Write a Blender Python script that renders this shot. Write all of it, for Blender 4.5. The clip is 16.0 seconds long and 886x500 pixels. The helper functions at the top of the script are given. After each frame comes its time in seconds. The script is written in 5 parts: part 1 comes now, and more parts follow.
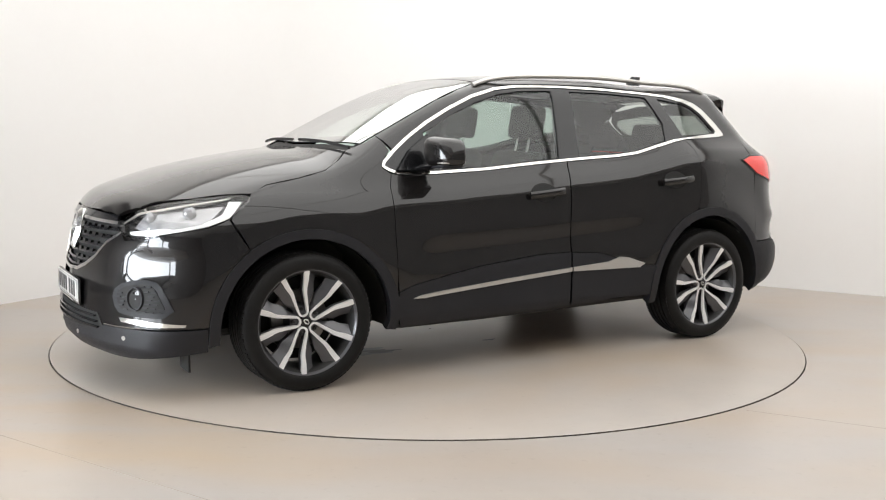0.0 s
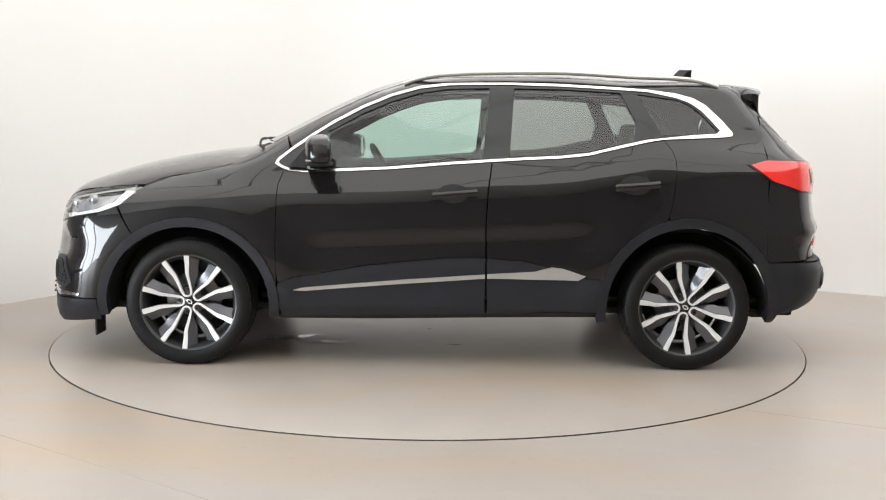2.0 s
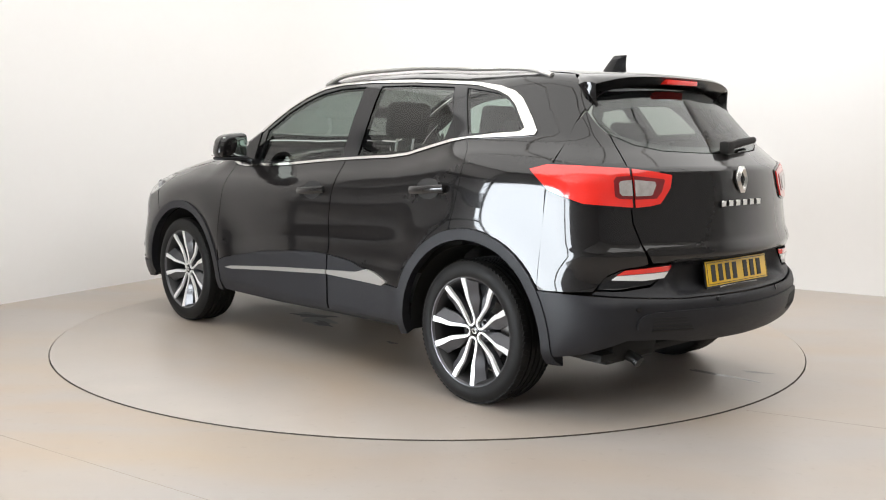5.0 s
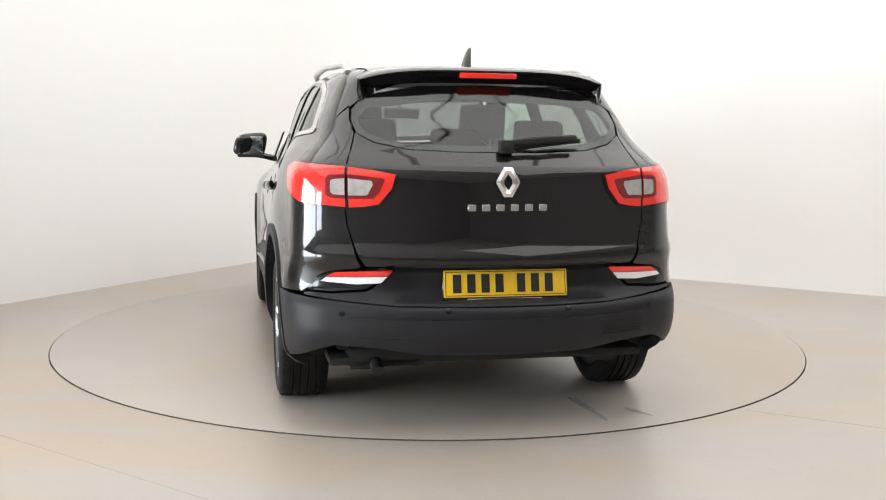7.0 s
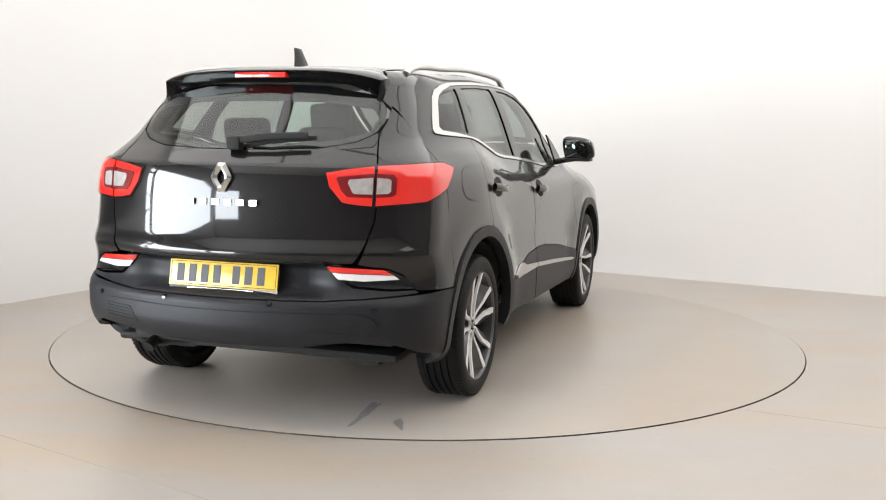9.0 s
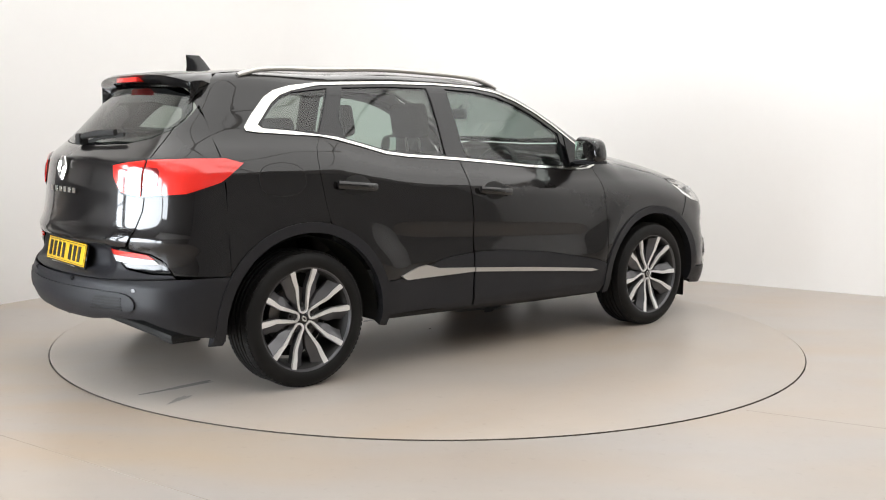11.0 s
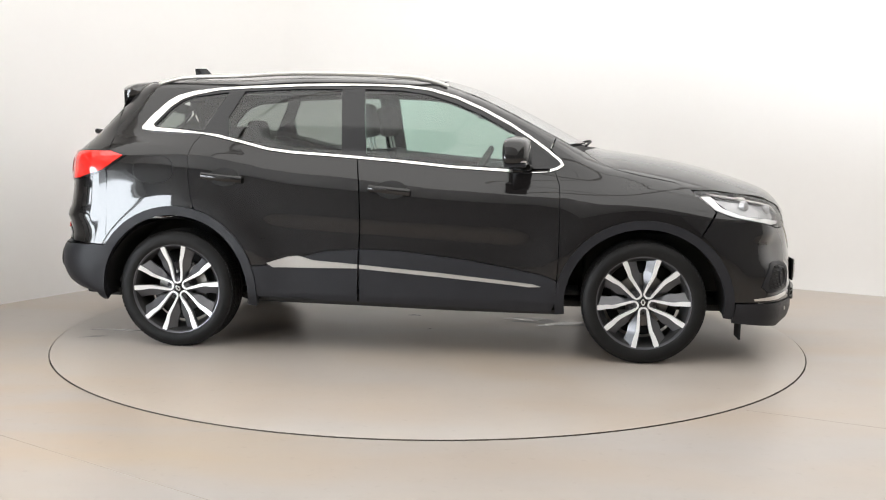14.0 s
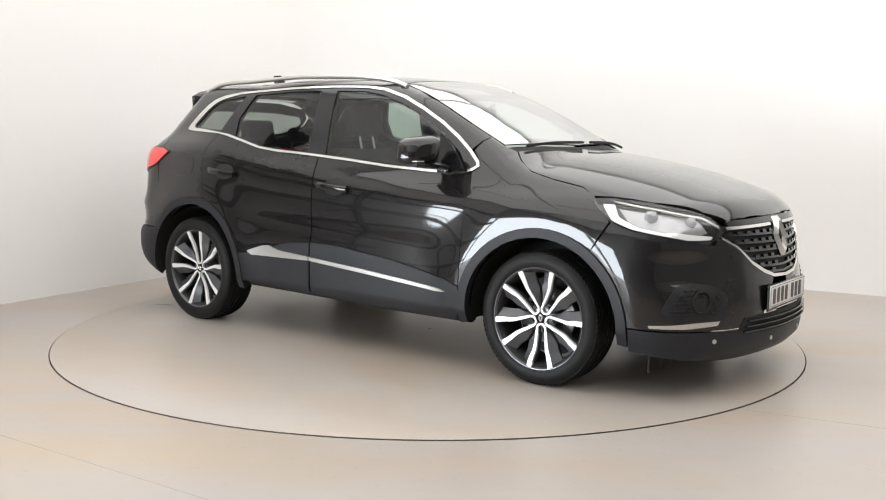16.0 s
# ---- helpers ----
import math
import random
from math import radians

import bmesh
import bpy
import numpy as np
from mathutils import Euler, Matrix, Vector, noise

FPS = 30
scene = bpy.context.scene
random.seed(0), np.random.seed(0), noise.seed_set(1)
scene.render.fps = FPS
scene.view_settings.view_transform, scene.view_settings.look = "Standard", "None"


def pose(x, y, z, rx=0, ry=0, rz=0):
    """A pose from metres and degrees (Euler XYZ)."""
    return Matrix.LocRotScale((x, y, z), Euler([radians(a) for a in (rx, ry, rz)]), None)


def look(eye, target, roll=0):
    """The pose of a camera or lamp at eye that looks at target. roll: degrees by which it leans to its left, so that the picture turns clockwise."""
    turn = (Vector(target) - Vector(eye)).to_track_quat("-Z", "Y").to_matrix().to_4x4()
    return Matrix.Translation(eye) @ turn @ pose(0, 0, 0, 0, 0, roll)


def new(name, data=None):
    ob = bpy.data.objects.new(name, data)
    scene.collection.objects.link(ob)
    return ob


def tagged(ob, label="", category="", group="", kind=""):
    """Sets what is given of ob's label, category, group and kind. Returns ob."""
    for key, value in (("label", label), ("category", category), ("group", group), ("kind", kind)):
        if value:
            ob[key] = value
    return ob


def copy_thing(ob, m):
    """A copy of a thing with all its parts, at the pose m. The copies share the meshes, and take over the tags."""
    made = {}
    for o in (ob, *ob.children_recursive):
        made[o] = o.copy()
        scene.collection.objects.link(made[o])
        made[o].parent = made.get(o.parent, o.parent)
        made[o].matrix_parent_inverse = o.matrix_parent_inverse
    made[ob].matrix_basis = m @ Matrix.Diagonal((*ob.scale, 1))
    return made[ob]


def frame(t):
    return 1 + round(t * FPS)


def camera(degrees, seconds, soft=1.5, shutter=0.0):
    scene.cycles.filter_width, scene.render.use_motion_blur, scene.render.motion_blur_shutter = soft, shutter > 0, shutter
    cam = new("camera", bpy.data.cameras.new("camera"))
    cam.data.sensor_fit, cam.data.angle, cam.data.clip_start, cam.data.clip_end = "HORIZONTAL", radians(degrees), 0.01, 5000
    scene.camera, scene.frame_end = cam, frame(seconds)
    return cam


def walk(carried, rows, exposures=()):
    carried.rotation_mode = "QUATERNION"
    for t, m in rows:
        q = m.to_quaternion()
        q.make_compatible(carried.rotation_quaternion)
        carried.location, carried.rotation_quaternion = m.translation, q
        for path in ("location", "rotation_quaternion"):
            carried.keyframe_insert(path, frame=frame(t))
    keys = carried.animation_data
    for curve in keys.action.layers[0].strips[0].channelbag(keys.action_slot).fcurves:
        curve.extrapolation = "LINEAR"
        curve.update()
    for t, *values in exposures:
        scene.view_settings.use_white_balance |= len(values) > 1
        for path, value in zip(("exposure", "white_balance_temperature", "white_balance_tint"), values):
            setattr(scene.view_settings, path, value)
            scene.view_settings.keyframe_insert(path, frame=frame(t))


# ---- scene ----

# ---- camera ----
EYE = Vector((0.0, -6.1532, 1.2591))
PAN, TILT, LEAN = 0.7407, -6.9467, 0.6833
cam = camera(48.687, 16.0, soft=1.1)
AIM = EYE + Vector((math.sin(radians(PAN)) * math.cos(radians(TILT)), math.cos(radians(PAN)) * math.cos(radians(TILT)), math.sin(radians(TILT))))
walk(cam, [(0.0, look(EYE, AIM, LEAN)), (16.0, look(EYE, AIM, LEAN))])

# ---- exposure and world ----
scene.view_settings.exposure = 0.0
world = bpy.data.worlds.new("world")
scene.world = world
world.use_nodes = True
world.node_tree.nodes["Background"].inputs[0].default_value = (0.9, 0.95, 1.0, 1)
world.node_tree.nodes["Background"].inputs[1].default_value = 0.3
LAMP_POWER = 2.42
DAYLIGHT = 21.0


# ---- materials ----
def surface(name, colour, rough=0.5, metal=0.0, second=None, scale=6.0, amount=0.3, bump=0.0, bump_scale=200.0, coat=0.0, spec=0.5, rough_var=0.0, emit=0.0, stretch=(1, 1, 1)):
    """A Principled material with two scales of variation."""
    m = bpy.data.materials.new(name)
    m.use_nodes = True
    n, l = m.node_tree.nodes, m.node_tree.links
    b = n["Principled BSDF"]
    b.inputs["Base Color"].default_value = (*colour, 1)
    b.inputs["Roughness"].default_value = rough
    b.inputs["Metallic"].default_value = metal
    b.inputs["Specular IOR Level"].default_value = spec
    b.inputs["Coat Weight"].default_value = coat
    b.inputs["Coat Roughness"].default_value = 0.045
    co = n.new("ShaderNodeTexCoord")
    mp = n.new("ShaderNodeMapping")
    mp.inputs["Scale"].default_value = stretch
    l.new(co.outputs["Object"], mp.inputs[0])
    if second:
        big, fine = n.new("ShaderNodeTexNoise"), n.new("ShaderNodeTexNoise")
        big.inputs["Scale"].default_value, fine.inputs["Scale"].default_value = scale, scale * 17
        big.inputs["Detail"].default_value = fine.inputs["Detail"].default_value = 5
        l.new(mp.outputs[0], big.inputs["Vector"])
        l.new(mp.outputs[0], fine.inputs["Vector"])
        add = n.new("ShaderNodeMath")
        add.operation = "MULTIPLY_ADD"
        add.inputs[1].default_value = 0.4
        l.new(fine.outputs["Fac"], add.inputs[0])
        l.new(big.outputs["Fac"], add.inputs[2])
        ramp = n.new("ShaderNodeMapRange")
        ramp.inputs["From Min"].default_value, ramp.inputs["From Max"].default_value = 0.45, 0.95
        ramp.inputs["To Max"].default_value = amount
        l.new(add.outputs[0], ramp.inputs["Value"])
        mix = n.new("ShaderNodeMix")
        mix.data_type = "RGBA"
        mix.inputs["A"].default_value, mix.inputs["B"].default_value = (*colour, 1), (*second, 1)
        l.new(ramp.outputs[0], mix.inputs["Factor"])
        l.new(mix.outputs["Result"], b.inputs["Base Color"])
        if rough_var:
            rr = n.new("ShaderNodeMapRange")
            rr.inputs["To Min"].default_value, rr.inputs["To Max"].default_value = rough - rough_var, rough + rough_var
            l.new(big.outputs["Fac"], rr.inputs["Value"])
            l.new(rr.outputs[0], b.inputs["Roughness"])
    if bump:
        tex, bp = n.new("ShaderNodeTexNoise"), n.new("ShaderNodeBump")
        tex.inputs["Scale"].default_value = bump_scale
        tex.inputs["Detail"].default_value = 3
        bp.inputs["Strength"].default_value = bump
        bp.inputs["Distance"].default_value = 0.002
        l.new(mp.outputs[0], tex.inputs["Vector"])
        l.new(tex.outputs["Fac"], bp.inputs["Height"])
        l.new(bp.outputs[0], b.inputs["Normal"])
    if emit:
        b.inputs["Emission Color"].default_value = (*colour, 1)
        b.inputs["Emission Strength"].default_value = emit
    return m


def glass(name, colour, clear, rough=0.0, least=0.07, power=5.0):
    """A thin pane: tinted see-through with a real mirror gloss by Fresnel."""
    m = bpy.data.materials.new(name)
    m.use_nodes = True
    n, l = m.node_tree.nodes, m.node_tree.links
    n.remove(n["Principled BSDF"])
    see, gloss, mix, fr = n.new("ShaderNodeBsdfTransparent"), n.new("ShaderNodeBsdfGlossy"), n.new("ShaderNodeMixShader"), n.new("ShaderNodeLayerWeight")
    see.inputs[0].default_value = (*[c * clear for c in colour], 1)
    gloss.inputs["Roughness"].default_value = rough
    fr.inputs["Blend"].default_value = 0.5
    steep, lean = n.new("ShaderNodeMath"), n.new("ShaderNodeMath")
    steep.operation, steep.inputs[1].default_value = "POWER", power
    lean.operation, lean.inputs[1].default_value, lean.inputs[2].default_value = "MULTIPLY_ADD", 1 - least, least
    l.new(fr.outputs["Facing"], steep.inputs[0])
    l.new(steep.outputs[0], lean.inputs[0])
    l.new(lean.outputs[0], mix.inputs[0])
    l.new(see.outputs[0], mix.inputs[1])
    l.new(gloss.outputs[0], mix.inputs[2])
    l.new(mix.outputs[0], n["Material Output"].inputs[0])
    return m


def lamp_glow(name, colour, strength):
    m = bpy.data.materials.new(name)
    m.use_nodes = True
    n, l = m.node_tree.nodes, m.node_tree.links
    n.remove(n["Principled BSDF"])
    e = n.new("ShaderNodeEmission")
    e.inputs[0].default_value, e.inputs[1].default_value = (*colour, 1), strength
    l.new(e.outputs[0], n["Material Output"].inputs[0])
    return m


PAINT = surface("black_car_paint", (0.0068, 0.0060, 0.0060), 0.30, 0.0, (0.0105, 0.0094, 0.0092), 3.0, 0.25, coat=1.0, spec=0.08)
GLOSS_BLACK = surface("gloss_black_trim", (0.008, 0.008, 0.009), 0.12, second=(0.014, 0.014, 0.015), scale=5, amount=0.5)
PLASTIC = surface("grained_grey_plastic", (0.0145, 0.0145, 0.017), 0.44, second=(0.022, 0.022, 0.025), scale=7, amount=0.5, bump=0.25, bump_scale=700, spec=0.25)
DARK = surface("matt_black_underside", (0.006, 0.006, 0.006), 0.75, second=(0.015, 0.013, 0.011), scale=9, amount=0.6)
CHROME = surface("polished_bright_trim", (0.78, 0.77, 0.75), 0.16, 1.0, (0.66, 0.65, 0.63), 4, 0.4)
SATIN = surface("satin_silver_trim", (0.56, 0.545, 0.52), 0.30, 0.75, (0.48, 0.465, 0.445), 5, 0.4)
RUBBER = surface("tyre_rubber", (0.0060, 0.0058, 0.0058), 0.55, second=(0.013, 0.012, 0.011), scale=14, amount=0.5, bump=0.2, bump_scale=300, spec=0.2)
MACHINED = surface("machined_alloy", (0.80, 0.79, 0.78), 0.38, 0.35, (0.70, 0.69, 0.68), 20, 0.4)
ALLOY_GREY = surface("dark_grey_alloy", (0.085, 0.084, 0.090), 0.32, 0.5, (0.11, 0.108, 0.114), 12, 0.4, coat=0.4)
# Darker than the rim's grey alloy: the wheel's inner shade is put into colour.
SHADED_BARREL = surface("shaded_wheel_barrel", (0.02, 0.02, 0.021), 0.45, 0.4, (0.035, 0.033, 0.03), 12, 0.5)
STEEL = surface("brake_steel", (0.32, 0.31, 0.30), 0.4, 0.9, (0.2, 0.17, 0.14), 15, 0.5)
FABRIC = surface("charcoal_seat_fabric", (0.028, 0.026, 0.026), 0.9, second=(0.045, 0.042, 0.04), scale=20, amount=0.6, bump=0.5, bump_scale=500, spec=0.2)
INNER = surface("dark_cabin_plastic", (0.022, 0.022, 0.023), 0.7, second=(0.032, 0.031, 0.031), scale=12, amount=0.5, bump=0.3, bump_scale=500)
LINING = surface("grey_headlining", (0.48, 0.47, 0.45), 0.95, second=(0.42, 0.41, 0.40), scale=15, amount=0.5)
RED_LENS = surface("red_lamp_lens", (0.62, 0.018, 0.012), 0.10, second=(0.72, 0.03, 0.018), scale=9, amount=0.5, coat=1.0, emit=0.22)
DEEP_RED = surface("deep_red_lens", (0.16, 0.006, 0.008), 0.1, second=(0.22, 0.01, 0.01), scale=9, amount=0.5, coat=1.0)
CLEAR_LENS = surface("clear_lamp_insert", (0.52, 0.49, 0.47), 0.2, 0.2, (0.30, 0.27, 0.26), 30, 0.8, coat=1.0)
LAMP_WHITE = surface("white_light_guide", (0.85, 0.85, 0.84), 0.25, second=(0.75, 0.75, 0.74), scale=20, amount=0.5, coat=1.0)
LAMP_CHROME = surface("lamp_reflector", (0.50, 0.50, 0.51), 0.22, 0.5, (0.20, 0.20, 0.205), 18, 0.8)
PLATE_YELLOW = surface("yellow_plate", (0.80, 0.50, 0.015), 0.35, second=(0.74, 0.45, 0.012), scale=12, amount=0.5, coat=0.5)
PLATE_WHITE = surface("white_plate", (0.72, 0.72, 0.70), 0.35, second=(0.64, 0.64, 0.62), scale=12, amount=0.5, coat=0.5)
PLATE_INK = surface("plate_black", (0.012, 0.011, 0.01), 0.4)
GLASS_CLEAR = glass("green_tinted_glass", (0.82, 1.0, 0.93), 0.78)
GLASS_SCREEN = glass("windscreen_glass", (0.93, 1.0, 0.97), 0.90, least=0.5, power=2.0)
GLASS_DARK = glass("privacy_glass", (0.92, 1.0, 0.95), 0.52)
GLASS_REAR = glass("rear_privacy_glass", (0.92, 1.0, 0.95), 0.56)
LENS = glass("headlamp_lens", (1, 1, 1), 0.95)
MIRROR = surface("mirror_glass", (0.82, 0.9, 0.87), 0.02, 1.0)


def floor_paint(name, base, worn, streaks=()):
    """Painted grey-beige resin floor: roller clouds, brown water stains that spread in wisps, local patches of tone,
    and fine grit.
    """
    m = surface(name, base, 0.33, second=(base[0] * 0.87, base[1] * 0.845, base[2] * 0.80), scale=0.8, amount=0.5, bump=0.03, bump_scale=40)
    n, l = m.node_tree.nodes, m.node_tree.links
    b = n["Principled BSDF"]
    co = n.new("ShaderNodeTexCoord")

    def cloud(scale, detail, rough, warp, stretch, turn):
        mp, t = n.new("ShaderNodeMapping"), n.new("ShaderNodeTexNoise")
        mp.inputs["Scale"].default_value, mp.inputs["Rotation"].default_value = stretch, (0, 0, turn)
        t.inputs["Scale"].default_value, t.inputs["Detail"].default_value, t.inputs["Roughness"].default_value, t.inputs["Distortion"].default_value = scale, detail, rough, warp
        l.new(co.outputs["Object"], mp.inputs[0])
        l.new(mp.outputs[0], t.inputs["Vector"])
        return t.outputs["Fac"]

    def ramp(value, lo, hi, top):
        r = n.new("ShaderNodeMapRange")
        r.inputs["From Min"].default_value, r.inputs["From Max"].default_value, r.inputs["To Max"].default_value = lo, hi, top
        l.new(value, r.inputs["Value"])
        return r.outputs[0]

    def lay(under, tone, amount):
        mix = n.new("ShaderNodeMix")
        mix.data_type = "RGBA"
        mix.inputs["B"].default_value = (*tone, 1)
        l.new(amount, mix.inputs["Factor"])
        l.new(under, mix.inputs["A"])
        return mix.outputs["Result"]

    colour = b.inputs["Base Color"].links[0].from_socket
    colour = lay(colour, (base[0] * 1.06, base[1] * 1.04, base[2] * 1.0), ramp(cloud(2.0, 3, 0.5, 0.2, (1, 1, 1), 0.0), 0.40, 0.70, 0.6))
    wisps = cloud(1.2, 3, 0.5, 0.35, (0.45, 1.5, 1.0), 0.55)
    colour = lay(colour, (0.40, 0.28, 0.165), ramp(wisps, 0.42, 0.78, worn))
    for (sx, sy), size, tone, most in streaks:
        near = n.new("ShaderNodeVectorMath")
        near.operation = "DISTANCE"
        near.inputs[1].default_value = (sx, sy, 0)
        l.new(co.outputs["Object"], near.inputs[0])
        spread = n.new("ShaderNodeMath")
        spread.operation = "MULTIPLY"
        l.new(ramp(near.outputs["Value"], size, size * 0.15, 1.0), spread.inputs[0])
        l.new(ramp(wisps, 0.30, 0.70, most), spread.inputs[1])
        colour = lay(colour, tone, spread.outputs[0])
    colour = lay(colour, (0.20, 0.165, 0.13), ramp(cloud(24, 1, 0.5, 0.0, (1, 1, 1), 0.0), 0.66, 0.80, 0.16))
    l.new(colour, b.inputs["Base Color"])
    return m


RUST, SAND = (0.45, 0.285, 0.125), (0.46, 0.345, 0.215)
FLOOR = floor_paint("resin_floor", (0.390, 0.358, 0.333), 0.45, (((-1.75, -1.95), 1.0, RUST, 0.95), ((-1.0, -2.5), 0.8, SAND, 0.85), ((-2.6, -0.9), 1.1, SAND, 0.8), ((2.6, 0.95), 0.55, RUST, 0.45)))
# Broad brown patch: the warm tone of the car's shade put into the colour.
DISC = floor_paint("turntable_floor", (0.386, 0.350, 0.318), 0.52, (((0.3, 0.2), 2.2, (0.36, 0.275, 0.19), 0.45),))
WALL = surface("white_wall_paint", (0.90, 0.89, 0.877), 0.75, second=(0.87, 0.852, 0.835), scale=0.7, amount=0.5, bump=0.15, bump_scale=90)
GREY_WALL = surface("grey_workshop_wall", (0.27, 0.262, 0.255), 0.8, second=(0.20, 0.195, 0.19), scale=0.8, amount=0.6, bump=0.2, bump_scale=60)
CEILING = surface("white_ceiling", (0.75, 0.74, 0.72), 0.85, second=(0.70, 0.69, 0.67), scale=0.8, amount=0.5)
SKIRTING = surface("skirting_paint", (0.80, 0.79, 0.77), 0.5, second=(0.70, 0.67, 0.62), scale=2, amount=0.5)
# Near-black brown carries the shade inside the slot round the turntable.
GAP = surface("turntable_gap", (0.022, 0.019, 0.016), 0.8, second=(0.085, 0.065, 0.045), scale=4, amount=0.7)
STEEL_DARK = surface("dark_rack_steel", (0.03, 0.032, 0.036), 0.45, 0.4, (0.05, 0.05, 0.052), 6, 0.5)
SEAM = surface("floor_seam", (0.30, 0.26, 0.215), 0.6, second=(0.24, 0.205, 0.17), scale=5, amount=0.5)
WET = surface("wet_floor_patch", (0.36, 0.35, 0.335), 0.12, second=(0.44, 0.43, 0.415), scale=14, amount=0.6)
WORN = surface("worn_dark_patch", (0.22, 0.21, 0.195), 0.4, second=(0.30, 0.285, 0.265), scale=14, amount=0.6)
DIFFUSER = lamp_glow("ceiling_diffuser", (1.0, 0.985, 0.96), LAMP_POWER)
DAY = lamp_glow("daylight", (0.88, 0.94, 1.0), DAYLIGHT)
DAY.cycles.emission_sampling = DIFFUSER.cycles.emission_sampling = "FRONT"


# ---- building helpers ----
def part(name, bm, material, parent=None, label="", smooth_by=40):
    """Links a bmesh as one mesh object under a thing or a part."""
    me = bpy.data.meshes.new(name)
    bm.normal_update()
    for f in bm.faces:
        f.smooth = True
    for e in bm.edges:
        e.smooth = not (len(e.link_faces) == 2 and e.calc_face_angle(0) > radians(smooth_by))
    bm.to_mesh(me)
    bm.free()
    me.materials.append(material)
    ob = new(name, me)
    if parent:
        ob.parent = parent
    return tagged(ob, label)


def raw(name, verts, faces, normals, material, parent, label=""):
    """Links a mesh with its own vertex normals."""
    me = bpy.data.meshes.new(name)
    me.from_pydata([tuple(v) for v in verts], [], faces)
    me.materials.append(material)
    for pg in me.polygons:
        pg.use_smooth = True
    if normals is not None:
        me.normals_split_custom_set_from_vertices([tuple(v) for v in normals])
    ob = new(name, me)
    if parent:
        ob.parent = parent
    return tagged(ob, label)


def box(x0, y0, z0, x1, y1, z1, bevel=0.0, segs=2, m=None):
    bm = bmesh.new()
    bmesh.ops.create_cube(bm, size=1, matrix=Matrix.Translation(((x0 + x1) / 2, (y0 + y1) / 2, (z0 + z1) / 2)) @ Matrix.Diagonal((x1 - x0, y1 - y0, z1 - z0, 1)))
    if bevel:
        bmesh.ops.bevel(bm, geom=bm.edges[:], offset=bevel, segments=segs, affect="EDGES", profile=0.6)
    if m:
        bm.transform(m)
    return bm


def lathe(profile, segs=96, closed=False):
    """Turns (radius, y) pairs round the y axis."""
    bm = bmesh.new()
    rings = []
    for r, y in profile:
        rings.append([bm.verts.new((r * math.cos(2 * math.pi * i / segs), y, r * math.sin(2 * math.pi * i / segs))) for i in range(segs)])
    pairs = list(zip(rings, rings[1:])) + ([(rings[-1], rings[0])] if closed else [])
    for a, b in pairs:
        for i in range(segs):
            bm.faces.new((a[i], a[(i + 1) % segs], b[(i + 1) % segs], b[i]))
    bmesh.ops.recalc_face_normals(bm, faces=bm.faces[:])
    return bm


def tube(points, rx, rz=None, segs=10, up=(0, 0, 1)):
    """Sweeps an oval along points."""
    rz = rz or rx
    bm = bmesh.new()
    pts = [Vector(q) for q in points]
    rings = []
    for i, q in enumerate(pts):
        d = (pts[min(i + 1, len(pts) - 1)] - pts[max(i - 1, 0)]).normalized()
        s = d.cross(Vector(up)).normalized()
        u = s.cross(d)
        rings.append([bm.verts.new(q + s * rx * math.cos(2 * math.pi * k / segs) + u * rz * math.sin(2 * math.pi * k / segs)) for k in range(segs)])
    for a, b in zip(rings, rings[1:]):
        for k in range(segs):
            bm.faces.new((a[k], a[(k + 1) % segs], b[(k + 1) % segs], b[k]))
    bm.faces.new(rings[0])
    bm.faces.new(rings[-1][::-1])
    bmesh.ops.recalc_face_normals(bm, faces=bm.faces[:])
    return bm


def prism(outline, depth, m, bevel=0.0):
    """A flat outline in its own x-y plane, given a thickness along z, then posed."""
    bm = bmesh.new()
    f = bm.faces.new([bm.verts.new((x, y, 0)) for x, y in outline])
    top = bmesh.ops.extrude_face_region(bm, geom=[f])
    bmesh.ops.translate(bm, verts=[v for v in top["geom"] if isinstance(v, bmesh.types.BMVert)], vec=(0, 0, depth))
    bmesh.ops.recalc_face_normals(bm, faces=bm.faces[:])
    if bevel:
        bmesh.ops.bevel(bm, geom=bm.edges[:], offset=bevel, segments=1, affect="EDGES")
    bm.transform(m)
    return bm


# ---- the room: two white walls that meet in a rounded corner, the open workshop behind the camera ----
CORNER, ALONG, BACK = Vector((-1.107, 4.38, 0)), Vector((0.864, -0.503, 0)), Vector((-0.503, -0.864, 0))
WIDE, DEEP, HIGH = 12.0, 13.0, 3.9


def room(u, v, z=0.0):
    return CORNER + ALONG * u + BACK * v + Vector((0, 0, z))


def slab(name, path, z0, z1, thick, material, label, kind="structure"):
    """An upright wall along room points; its thickness lies to the outside."""
    bm = bmesh.new()
    rows = []
    for i, (u, v) in enumerate(path):
        a, b = path[max(i - 1, 0)], path[min(i + 1, len(path) - 1)]
        d = Vector((b[0] - a[0], b[1] - a[1])).normalized()
        o = Vector((d.y, -d.x)) * thick
        rows.append([bm.verts.new(room(u, v, z0)), bm.verts.new(room(u, v, z1)), bm.verts.new(room(u + o.x, v + o.y, z1)), bm.verts.new(room(u + o.x, v + o.y, z0))])
    for a, b in zip(rows, rows[1:]):
        for k in range(4):
            bm.faces.new((a[k], a[(k + 1) % 4], b[(k + 1) % 4], b[k]))
    bm.faces.new(rows[0])
    bm.faces.new(rows[-1][::-1])
    bmesh.ops.recalc_face_normals(bm, faces=bm.faces[:])
    return tagged(part(name, bm, material), label, kind=kind)


